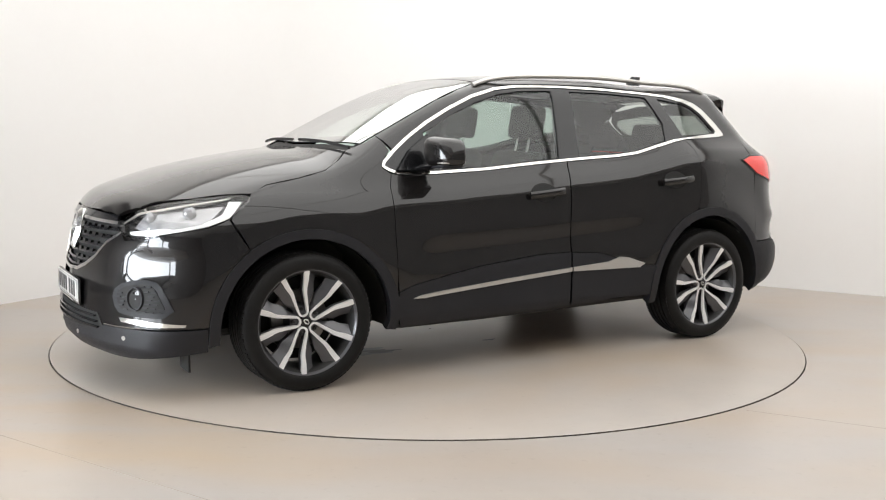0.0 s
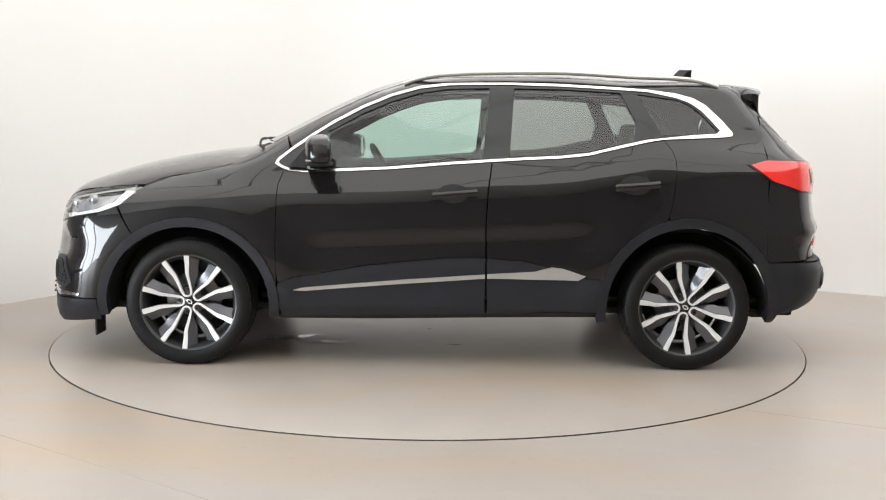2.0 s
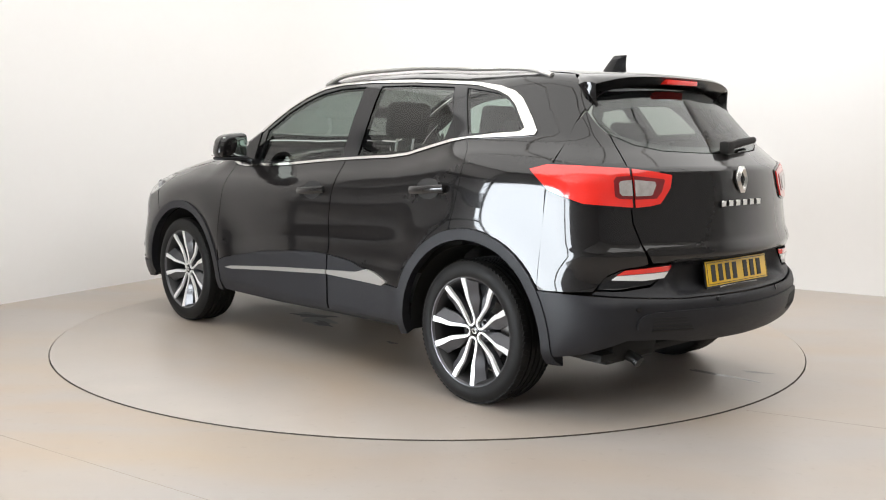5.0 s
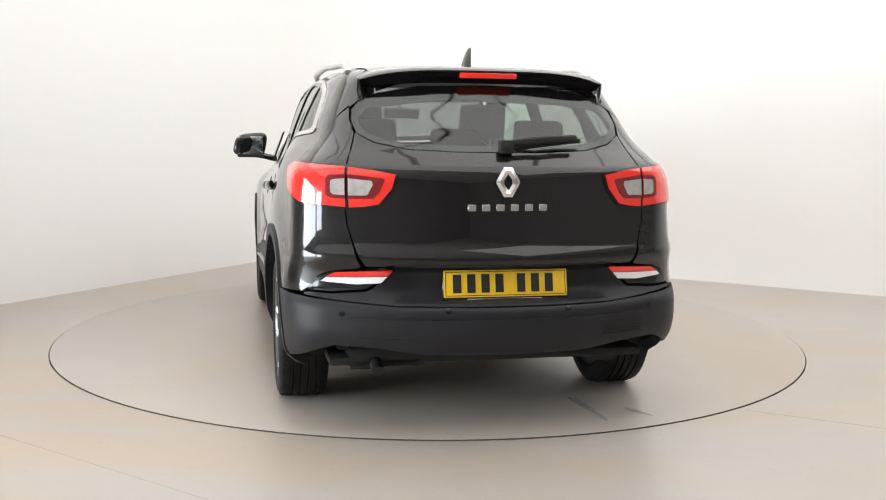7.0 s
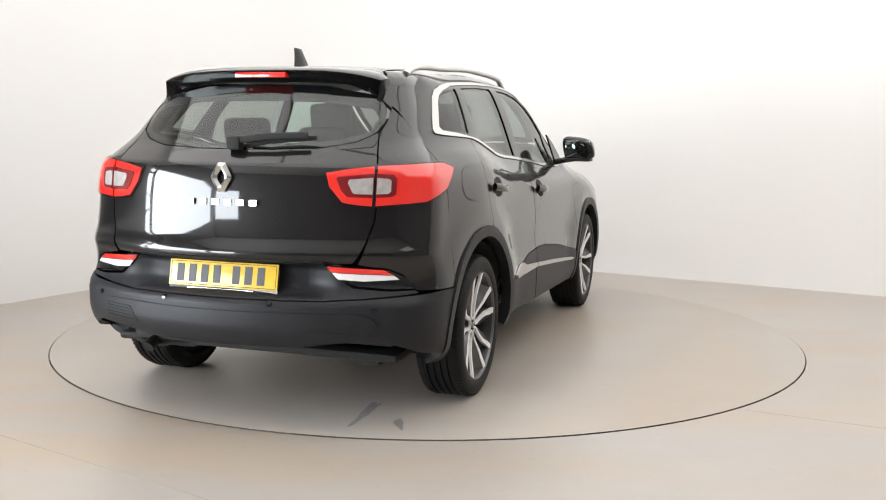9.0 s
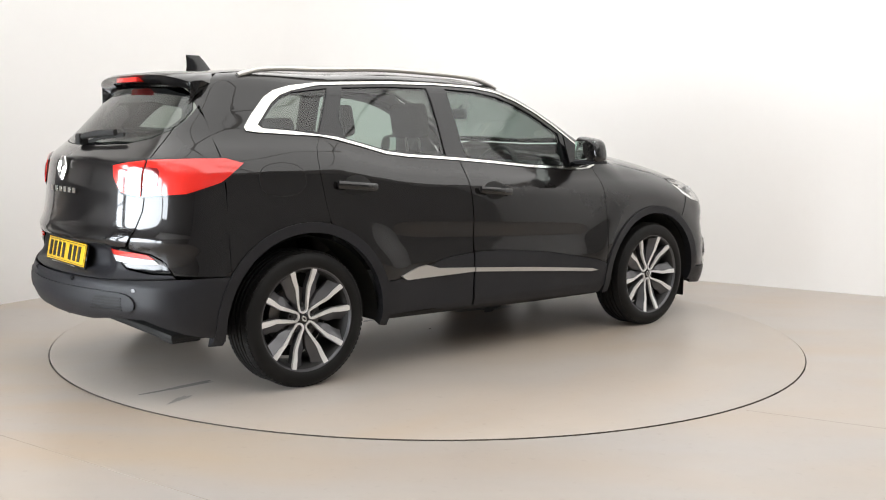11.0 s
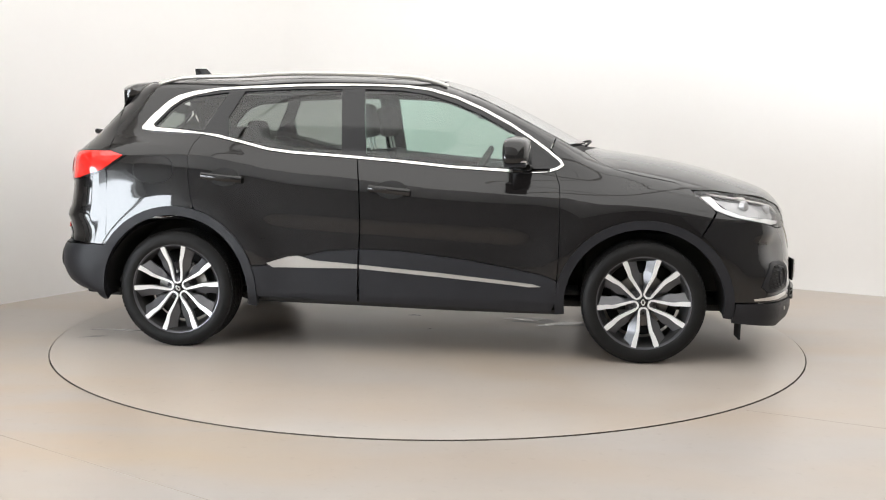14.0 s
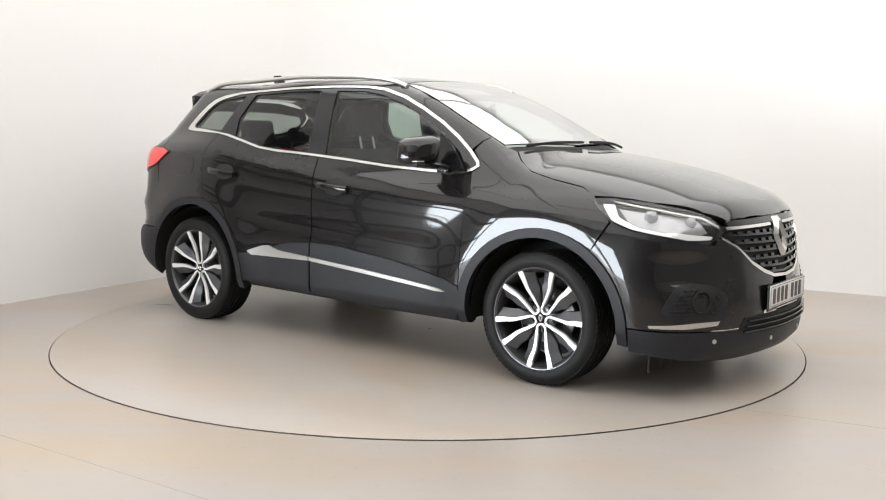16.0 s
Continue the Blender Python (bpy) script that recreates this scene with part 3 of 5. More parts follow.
def arc(cx, cz, r, a0, a1, n=28):
    """An arc round a wheel; the front arches are a little flatter."""
    flat = 0.946 if cx > 0 else 1.0
    return [(cx + r * math.cos(radians(a0 + (a1 - a0) * i / n)), cz + r * flat * math.sin(radians(a0 + (a1 - a0) * i / n))) for i in range(n + 1)]

# ---------- the car ----------
car = tagged(new("car"), "black five-door crossover car with bright window trim, parked on the turntable", "car")


def xyz_front(x, y, z):
    return ROUND * math.atan2(y, x - 1.3), z


def xyz_rear(x, y, z):
    return ROUND * math.atan2(y, -x - 1.2), z


roof_edge = spline((1.0, 0.602), (0.75, 0.60), (0.6, 0.592), (0.4, 0.565), (0.165, 0.525), (-0.2, 0.545), (-0.8, 0.555), (-1.3, 0.53), (-1.8, 0.47))
dlo_top = [(0.79, 1.160), (0.689, 1.232), (0.570, 1.307), (0.419, 1.386), (0.267, 1.451), (0.111, 1.496), (-0.045, 1.515), (-0.199, 1.520), (-0.332, 1.522), (-0.661, 1.515), (-0.969, 1.500),
           (-1.124, 1.490), (-1.280, 1.470), (-1.372, 1.445), (-1.432, 1.410), (-1.519, 1.325), (-1.571, 1.262), (-1.565, 1.244), (-1.508, 1.237), (-1.346, 1.229), (-1.189, 1.222)]
dlo_low = [(-1.189, 1.222), (-1.097, 1.206), (-0.945, 1.171), (-0.794, 1.134), (-0.644, 1.117), (-0.494, 1.109), (-0.283, 1.095), (-0.043, 1.077), (0.257, 1.050), (0.557, 1.035), (0.707, 1.029), (0.797, 1.036)]
dlo = dlo_top[:-1] + dlo_low + [(0.845, 1.052), (0.877, 1.074), (0.862, 1.102)]
inner = [(-1.275, 1.446), (-1.345, 1.421), (-1.405, 1.379), (-1.500, 1.275), (-1.480, 1.257), (-1.349, 1.248)]
_in = [q for q in shrunk(dlo, 0.0145)]
_rear = inner
_cut = next(i for i, q in enumerate(_in) if q[0] < -1.2)
inner = _in[:_cut] + _rear + [q for q in _in[_cut:] if q[0] > -1.17]
seam_f = [(0.850, 0.420), (0.854, 0.515), (0.857, 0.695), (0.856, 0.915), (0.852, 0.971), (0.828, 1.038)]
seam_b = [(-0.283, 1.095), (-0.260, 0.942), (-0.251, 0.764), (-0.256, 0.594)]
seam_r = [(-1.189, 1.222), (-1.227, 1.172), (-1.245, 1.114), (-1.245, 1.041), (-1.226, 0.894), (-1.207, 0.820)]
clad_f = [(-0.25, 0.596), (-0.025, 0.592), (0.364, 0.551), (0.776, 0.478), (0.845, 0.452)]
clad_r = [(-0.256, 0.594), (-0.455, 0.580), (-0.581, 0.546), (-0.691, 0.505), (-0.782, 0.494), (-0.880, 0.488)]

# painted body panels
HEAD = [(1.559, 0.818, 0.943), (1.624, 0.785, 0.954), (1.835, 0.713, 0.932), (2.032, 0.566, 0.886), (2.105, 0.494, 0.815), (2.101, 0.560, 0.736), (2.043, 0.686, 0.748), (1.930, 0.828, 0.787), (1.782, 0.890, 0.814), (1.697, 0.893, 0.852)]
head = [xyz_front(*q) for q in HEAD]
lamp_top = cast(*map_front(np.array([q[0] for q in head[:4]]), np.array([q[1] for q in head[:4]])))
hood_lip = cast(np.array([[1.3, y, 0.853 - 0.01 * (y > 0.4)] for y in (0.0, 0.12, 0.32, 0.46)]), np.tile([1.0, 0, 0], (4, 1)))
hood_half = [(q[0], q[1]) for q in hood_lip] + [(q[0], q[1]) for q in lamp_top[::-1][:3]] + [(1.56, 0.785), (1.477, 0.745), (1.303, 0.736), (1.155, 0.706), (1.049, 0.64), (0.985, 0.575), (1.04, 0.40), (1.085, 0.2), (1.10, 0.0)]
hood_half[0] = (hood_half[0][0], 0.0)
panel("hood", mirrored_top(hood_half), map_top, PAINT, car, "curved black painted hood", step=0.028, sides=(1,))
panel("cowl", mirrored_top([(1.094, 0.0), (1.079, 0.2), (1.034, 0.40), (0.98, 0.57), (0.92, 0.60), (0.975, 0.40), (1.015, 0.2), (1.03, 0.0)]), map_top, DARK, car, "black plastic scuttle below the windscreen", lift=-0.012, sides=(1,))
fender_top = [(0.79, 1.160)] + [(x, top_z(x, y)) for x, y in ((0.83, 0.60), (0.90, 0.602), (0.985, 0.575), (1.049, 0.64), (1.155, 0.706), (1.303, 0.736), (1.477, 0.745), (1.56, 0.775))]
panel("fender", seam_f + [(0.845, 1.052), (0.877, 1.074), (0.862, 1.102), (0.806, 1.156)] + fender_top[1:] + [(1.60, 0.925), (1.692, 0.842)] + arc(HUB_F, HUB_Z, 0.462, 53, 170, 20), map_side, PAINT, car, step=0.028)
front_doors = panel("front_door", seam_f[1:] + dlo_low[::-1][:-6] + [(-0.279, 1.090), (-0.257, 0.942), (-0.248, 0.764)] + clad_f, map_side, PAINT, car, "black painted front door", step=0.028)
rear_arc = arc(HUB_R, HUB_Z, 0.462, 76.5, 19, 12)
rear_doors = panel("rear_door", seam_b[::-1] + dlo_low[:7][::-1][1:] + seam_r[1:] + rear_arc[1:-1] + clad_r[::-1][:-1], map_side, PAINT, car, "black painted rear door", step=0.028)
EDGE_X = -1.735
cant = [(x, top_z(x, float(roof_edge(x)))) for x in (0.90, 0.75, 0.6, 0.45, 0.3, 0.165, 0.0, -0.2, -0.5, -0.8, -1.1, -1.4, -1.6, EDGE_X)]
panel("body_side", [(0.83, top_z(0.83, 0.60))] + cant[1:] + [(EDGE_X, 0.588)] + arc(HUB_R, HUB_Z, 0.462, 149, 77, 14) + seam_r[::-1] + dlo_top[::-1][1:], map_side, PAINT, car, "black painted body side", step=0.028, gap=0.001)
corner_seam = [(-2.079, 0.577, 0.712), (-2.07, 0.612, 0.79), (-2.041, 0.639, 0.88), (-2.028, 0.645, 0.973), (-2.015, 0.636, 1.089), (-1.945, 0.612, 1.165), (-1.867, 0.586, 1.245), (-1.80, 0.598, 1.30), (-1.755, 0.600, 1.35)]
corner_seam = [xyz_rear(*q) for q in corner_seam]
edge_low, edge_high = side_rear(EDGE_X, 0.588), side_rear(EDGE_X, cant[-1][1] - 0.01)
panel("rear_corner", [edge_low, xyz_rear(-1.838, 0.865, 0.592), xyz_rear(-1.96, 0.79, 0.60), xyz_rear(-2.0, 0.745, 0.668), xyz_rear(-2.03, 0.692, 0.692), xyz_rear(-2.08, 0.60, 0.704)] + corner_seam
      + [xyz_rear(-1.738, 0.594, 1.37), edge_high, side_rear(EDGE_X, 1.30), side_rear(EDGE_X, 1.1), side_rear(EDGE_X, 0.9), side_rear(EDGE_X, 0.75)], map_rear, PAINT, car, step=0.028, gap=0.0)
gate_low = [at_rear(0.0, 1.172), at_rear(0.172, 1.173), at_rear(0.385, 1.182), at_rear(0.511, 1.208), xyz_rear(-1.867, 0.572, 1.247)]
tailgate = panel("tailgate", mirrored([at_rear(0, 0.712), at_rear(0.3, 0.712), at_rear(0.565, 0.712)] + [(a - 0.004, b) for a, b in corner_seam[1:7]] + gate_low[::-1]), map_rear, PAINT, car, "black painted tailgate", step=0.028, sides=(1,))[0]
panel("roof", mirrored_top([(0.178, 0.0), (0.176, 0.25), (0.165, 0.52)] + [(x, float(roof_edge(x))) for x in (0.0, -0.2, -0.5, -0.8, -1.1, -1.4, -1.6, EDGE_X)] + [(EDGE_X, 0.25), (EDGE_X, 0.0)]), map_top, PAINT, car, "black painted roof", step=0.035, sides=(1,), gap=0.001)

# front end
v_edge = [at_front(0.532, 0.768), at_front(0.434, 0.718), at_front(0.341, 0.638), at_front(0.25, 0.592), at_front(0.15, 0.562), at_front(0.0, 0.556)]
bumper = [side_front(1.700, 0.842)] + [side_front(*q) for q in arc(HUB_F, HUB_Z, 0.462, 53, 3, 8)] + [side_front(1.95, 0.352), at_front(0.70, 0.345), at_front(0.55, 0.338), at_front(0.30, 0.335), at_front(0.0, 0.335)]
bumper += v_edge[::-1] + head[5:]
front_bumper = panel("front_bumper", mirrored(bumper[13:14] + bumper[14:] + bumper[:13]), map_front, PAINT, car, "black painted front bumper", step=0.024, gap=0.0008, sides=(1,))[0]
low_half = [at_front(0.0, 0.172), at_front(0.4, 0.172), at_front(0.6, 0.19), side_front(2.0, 0.215), side_front(1.80, 0.235), side_front(1.812, 0.35), side_front(1.95, 0.348), at_front(0.70, 0.341), at_front(0.55, 0.334), at_front(0.30, 0.331), at_front(0.0, 0.331)]
lip = panel("lower_bumper", mirrored(low_half), map_front, PLASTIC, car, "grained dark grey plastic lower bumper", lift=0.004, step=0.035, sides=(1,))[0]
grille = panel("grille", mirrored([at_front(0.0, 0.550), at_front(0.15, 0.556), at_front(0.25, 0.586), at_front(0.341, 0.632), at_front(0.434, 0.712), at_front(0.535, 0.762), at_front(0.50, 0.83), at_front(0.32, 0.842), at_front(0.12, 0.85), at_front(0.0, 0.85)]), map_front, DARK, car, "black radiator grille with honeycomb bars", lift=-0.022, sides=(1,))[0]


def front_strip(name, y0, y1, z0, z1, h, mat, parent, lift, label="", sides=(1, -1), h1=None):
    h1 = h if h1 is None else h1
    n = 6
    top = [at_front(y0 + (y1 - y0) * i / n, z0 + (z1 - z0) * i / n + (h + (h1 - h) * i / n) / 2) for i in range(n + 1)]
    low = [at_front(y0 + (y1 - y0) * i / n, z0 + (z1 - z0) * i / n - (h + (h1 - h) * i / n) / 2) for i in range(n + 1)]
    return panel(name, top + low[::-1], map_front, mat, parent, label, lift=lift, thick=0.014, sides=sides, gap=0)


for k, (z, y1) in enumerate(((0.775, 0.50), (0.735, 0.44), (0.695, 0.39), (0.655, 0.34), (0.615, 0.28), (0.583, 0.20))):
    front_strip("grille_bar", 0.0, y1, z - 0.004, z + 0.006, 0.011, GLOSS_BLACK, grille, -0.006)
    for j in range(1, int(y1 / 0.075) + 1):
        yy = j * 0.075 + (0.035 if k % 2 else 0.0)
        if yy < y1 - 0.02:
            front_strip("grille_cell", yy, yy + 0.036, z + 0.012, z + 0.012, 0.016, GLOSS_BLACK, grille, -0.004)
front_strip("chrome_strip", 0.085, 0.49, 0.815, 0.812, 0.014, CHROME, grille, 0.004, "bright grille strip")
front_strip("grille_header", 0.0, 0.47, 0.840, 0.832, 0.03, GLOSS_BLACK, grille, 0.0)
vt = [at_front(0.525, 0.762), at_front(0.43, 0.713), at_front(0.338, 0.634), at_front(0.248, 0.588), at_front(0.15, 0.558), at_front(0.0, 0.551)]
panel("grille_trim", mirrored([vt[5], vt[4], vt[3], vt[2], vt[1], vt[0], at_front(0.532, 0.776), at_front(0.430, 0.727), at_front(0.334, 0.649), at_front(0.240, 0.604), at_front(0.145, 0.574), at_front(0.0, 0.566)]), map_front, CHROME, grille, "bright V-shaped grille edge", lift=0.003, sides=(1,), gap=0)


def emblem(hgt, wid, deep):
    """A hollow lozenge with a raised middle ridge."""
    bm = bmesh.new()
    o = [(0, hgt / 2), (wid * 0.18, hgt / 2), (wid / 2, 0.04 * hgt), (wid / 2, -0.04 * hgt), (wid * 0.18, -hgt / 2), (-wid * 0.18, -hgt / 2), (-wid / 2, -0.04 * hgt), (-wid / 2, 0.04 * hgt), (-wid * 0.18, hgt / 2)]
    i = [(0, hgt * 0.27), (wid * 0.01, hgt * 0.26), (wid * 0.17, 0.01), (wid * 0.17, -0.01), (wid * 0.01, -hgt * 0.26), (-wid * 0.01, -hgt * 0.26), (-wid * 0.17, -0.01), (-wid * 0.17, 0.01), (-wid * 0.01, hgt * 0.26)]
    rings = []
    for loop, z in ((o, 0.0), (o, deep * 0.4), ([((a[0] + b[0]) / 2, (a[1] + b[1]) / 2) for a, b in zip(o, i)], deep), (i, deep * 0.5), (i, 0.0)):
        rings.append([bm.verts.new((x, y, z)) for x, y in loop])
    for a, b in zip(rings, rings[1:]):
        for k in range(len(a)):
            bm.faces.new((a[k], a[(k + 1) % len(a)], b[(k + 1) % len(a)], b[k]))
    bmesh.ops.recalc_face_normals(bm, faces=bm.faces[:])
    return bm


FACE_FRONT = Matrix(((0, 0, 1, 0), (1, 0, 0, 0), (0, 1, 0, 0), (0, 0, 0, 1)))
FACE_REAR = Matrix(((0, 0, -1, 0), (-1, 0, 0, 0), (0, 1, 0, 0), (0, 0, 0, 1)))
bm = emblem(0.205, 0.155, 0.03)
bm.transform(Matrix.Translation((2.192, 0, 0.748)) @ Matrix.Rotation(radians(-14), 4, "Y") @ FACE_FRONT)
piece("front_emblem", bm, CHROME, car, "bright hollow lozenge badge", 20)


def plate(name, m, mat, label):
    pl = piece(name, box(-0.26, -0.0555, 0, 0.26, 0.0555, 0.006, 0.004, 2, m), mat, car, label)
    for i in range(7):
        x = -0.222 + i * 0.059 + (0.033 if i > 3 else 0)
        piece("plate_bar", prism([(x, -0.037), (x + 0.034, -0.037), (x + 0.034, 0.038), (x, 0.038)], 0.002, m @ Matrix.Translation((0, 0, 0.0062))), PLATE_INK, pl, "plain black bar")
    piece("plate_border", tube_loop([(-0.252, -0.048), (0.252, -0.048), (0.252, 0.048), (-0.252, 0.048)], 0.0012, m @ Matrix.Translation((0, 0, 0.0062))), PLATE_INK, pl)
    piece("small_print_bar", prism([(-0.165, -0.0525), (0.15, -0.0525), (0.15, -0.0465), (-0.165, -0.0465)], 0.0012, m @ Matrix.Translation((0, -0.014, 0.0062))), SATIN, pl, "plain pale bar of small print")
    piece("plate_backing", box(-0.263, -0.072, -0.012, 0.263, 0.058, -0.001, 0.003, 1, m), GLOSS_BLACK, pl)
    return pl


def tube_loop(pts, r, m):
    bm = bmesh.new()
    for a, b in zip(pts, pts[1:] + pts[:1]):
        d = Vector((b[0] - a[0], b[1] - a[1], 0)).normalized()
        n = Vector((-d.y, d.x, 0)) * r
        q = [Vector((*a, 0)) - n - d * r, Vector((*b, 0)) - n + d * r, Vector((*b, 0)) + n + d * r, Vector((*a, 0)) + n - d * r]
        lo, hi = [bm.verts.new(v) for v in q], [bm.verts.new(v + Vector((0, 0, 0.001))) for v in q]
        bm.faces.new(hi)
        for k in range(4):
            bm.faces.new((lo[k], lo[(k + 1) % 4], hi[(k + 1) % 4], hi[k]))
    bmesh.ops.recalc_face_normals(bm, faces=bm.faces[:])
    bm.transform(m)
    return bm


plate("front_plate", Matrix.Translation((2.257, 0, 0.468)) @ FACE_FRONT, PLATE_WHITE, "white number plate with plain black bars")
plate("rear_plate", Matrix.Translation((-2.166, 0, 0.645)) @ Matrix.Rotation(radians(11), 4, "Y") @ FACE_REAR, PLATE_YELLOW, "yellow number plate with plain black bars")

lower_grille = panel("lower_grille", mirrored([at_front(0.0, 0.30), at_front(0.3, 0.30), at_front(0.47, 0.325), at_front(0.42, 0.385), at_front(0.0, 0.395)]), map_front, DARK, car, "black lower air intake with slats", lift=0.006, sides=(1,), thick=0.01)[0]
for z in (0.318, 0.343, 0.368):
    front_strip("intake_slat", 0.0, 0.44 - (z - 0.318) * 0.6, z, z, 0.008, GLOSS_BLACK, lower_grille, 0.02)

# headlamps
heads = panel("headlamp", head, map_front, GLOSS_BLACK, car, "clear slanted headlamp with a white light guide", lift=-0.035, thick=0.01, gap=0.003, soft=1)
panel("reflector", [xyz_front(*q) for q in ((1.70, 0.80, 0.925), (1.90, 0.70, 0.900), (2.03, 0.60, 0.868), (2.07, 0.57, 0.80), (2.05, 0.66, 0.775), (1.90, 0.80, 0.815), (1.78, 0.84, 0.845))], map_front, LAMP_CHROME, heads, "grey lamp reflector", lift=-0.030, thick=0.004)
guide = [(1.62, 0.815, 0.932), (1.68, 0.795, 0.934), (1.725, 0.84, 0.875), (1.82, 0.84, 0.832), (1.93, 0.785, 0.808), (1.96, 0.74, 0.812), (2.02, 0.68, 0.796), (2.09, 0.56, 0.780), (2.085, 0.58, 0.763), (2.02, 0.69, 0.765), (1.93, 0.805, 0.792), (1.80, 0.87, 0.818), (1.70, 0.875, 0.856)]
panel("light_guide", [xyz_front(*q) for q in guide], map_front, LAMP_WHITE, heads, "white boomerang-shaped light guide", lift=-0.015, thick=0.008)
panel("upper_guide", [xyz_front(*q) for q in ((1.66, 0.775, 0.948), (1.84, 0.71, 0.922), (2.03, 0.57, 0.877), (2.095, 0.50, 0.815), (2.085, 0.51, 0.815), (2.02, 0.575, 0.866), (1.84, 0.71, 0.912), (1.68, 0.77, 0.938))], map_front, SATIN, heads, lift=-0.014, thick=0.006)
for q, r in (((1.86, 0.745, 0.868), 0.030), ((2.00, 0.63, 0.842), 0.028)):
    o, w = map_front(np.array([xyz_front(*q)[0]]), np.array([q[2]]))
    c = cast(o, w)[0]
    both("projector", lambda: (lambda b: (b.transform(Matrix.Translation(Vector(c) + Vector((-0.020, -0.012, 0))) @ Matrix.Rotation(radians(-60), 4, "Z")), b)[1])(lathe([(0.0001, 0.012), (r * 0.5, 0.010), (r * 0.85, 0.0), (r, -0.004), (r, -0.03)], 24)), LAMP_CHROME, heads, "round projector lens")
for h in panel("lens", head, map_front, LENS, heads, "clear plastic lens", lift=0.002, thick=0.002, gap=0.003, soft=1):
    h.visible_shadow = False

# fog lamps
FOG = [(1.935, 0.855, 0.402), (1.985, 0.812, 0.536), (2.027, 0.766, 0.572), (2.112, 0.610, 0.556), (2.155, 0.523, 0.500), (2.145, 0.561, 0.408), (2.110, 0.644, 0.395)]
fog = [xyz_front(*q) for q in FOG]
fogs = panel("fog_lamp_surround", fog, map_front, PLASTIC, car, "dark plastic fog lamp surround with honeycomb", lift=0.006, thick=0.012, soft=1)
fog_c = np.mean(np.array(fog), 0)
panel("fog_recess", [(fog_c[0] + (a - fog_c[0]) * 0.8, fog_c[1] + (b - fog_c[1]) * 0.76) for a, b in fog], map_front, DARK, fogs, lift=0.008, thick=0.004, soft=1)
for dz in (-0.054, -0.036, -0.018, 0.0, 0.018, 0.036, 0.054):
    for da in np.arange(-0.165, 0.17, 0.034):
        a0, z0 = fog_c[0] + da + dz * 0.5, fog_c[1] + dz
        if math.hypot(da + dz * 0.5, dz) > 0.062 and inside([a0], [z0], [(fog_c[0] + (a - fog_c[0]) * 0.72, fog_c[1] + (b - fog_c[1]) * 0.7) for a, b in fog])[0]:
            panel("honeycomb_bar", [(a0 - 0.013, z0 - 0.004), (a0 + 0.013, z0 - 0.001), (a0 + 0.013, z0 + 0.004), (a0 - 0.013, z0 + 0.001)], map_front, PLASTIC, fogs, lift=0.014, thick=0.006, gap=0)
o, w = map_front(np.array([fog_c[0]]), np.array([fog_c[1]]))
fc, fn = Vector(cast(o, w)[0]), Vector(slope(cast(o, w))[0])
fog_turn = fn.to_track_quat("Y", "Z").to_matrix().to_4x4()


def fog_ring(profile):
    b = lathe(profile, 32)
    b.transform(Matrix.Translation(fc + fn * 0.004) @ fog_turn)
    return b


both("fog_lamp_ring", lambda: fog_ring([(0.042, -0.01), (0.048, 0.012), (0.054, 0.012), (0.058, -0.01)]), PLASTIC, fogs, "round lamp bezel")
both("fog_lamp_lens", lambda: fog_ring([(0.0001, 0.004), (0.03, 0.003), (0.044, 0.0)]), GLOSS_BLACK, fogs, "dark round lamp glass")
panel("fog_strip", [xyz_front(*q) for q in ((1.90, 0.868, 0.378), (2.06, 0.72, 0.388), (2.135, 0.58, 0.386), (2.13, 0.60, 0.362), (2.04, 0.76, 0.358), (1.91, 0.868, 0.362))], map_front, CHROME, fogs, "bright blade below the fog lamp", lift=0.006, thick=0.01)
panel("side_marker", [side_front(1.93, 0.66), side_front(1.99, 0.66), side_front(1.985, 0.675), side_front(1.925, 0.678)], map_front, GLOSS_BLACK, front_bumper, lift=0.003, thick=0.004)
for q in ((0.62, 0.29), (0.2, 0.26)):
    a, b = at_front(*q)
    panel("parking_sensor", [(a + 0.011 * math.cos(k), b + 0.011 * math.sin(k)) for k in np.linspace(0, 6.28, 13)[:-1]], map_front, SATIN, lip, "small round parking sensor", lift=0.007, thick=0.004, gap=0)
both("air_deflector", lambda: box(1.86, 0.62, 0.125, 1.872, 0.76, 0.30, 0.004), DARK, car, "small black air deflector")

# lower cladding, arches and bright strips
clad_doors = (panel("door_cladding", clad_f + [(0.850, 0.42), (0.845, 0.33), (0.82, 0.268), (0.36, 0.280), (-0.25, 0.296)], map_side, PLASTIC, front_doors, "grained dark plastic lower door cladding", lift=0.004),
              panel("door_cladding", clad_r + [(-0.855, 0.40), (-0.845, 0.312), (-0.55, 0.312), (-0.43, 0.296), (-0.262, 0.296)], map_side, PLASTIC, rear_doors, "grained dark plastic lower door cladding", lift=0.004))
panel("bright_strip", [(0.763, 0.416), (0.72, 0.428), (0.2, 0.476), (-0.249, 0.510), (-0.249, 0.488), (0.2, 0.454), (0.70, 0.412)], map_side, SATIN, front_doors, "silver strip along the lower door", lift=0.014, thick=0.012, gap=0)
panel("bright_strip", [(-0.259, 0.511), (-0.51, 0.528), (-0.60, 0.552), (-0.66, 0.545), (-0.778, 0.507), (-0.74, 0.484), (-0.5, 0.486), (-0.259, 0.489)], map_side, SATIN, rear_doors, "silver strip along the lower door", lift=0.014, thick=0.012, gap=0)
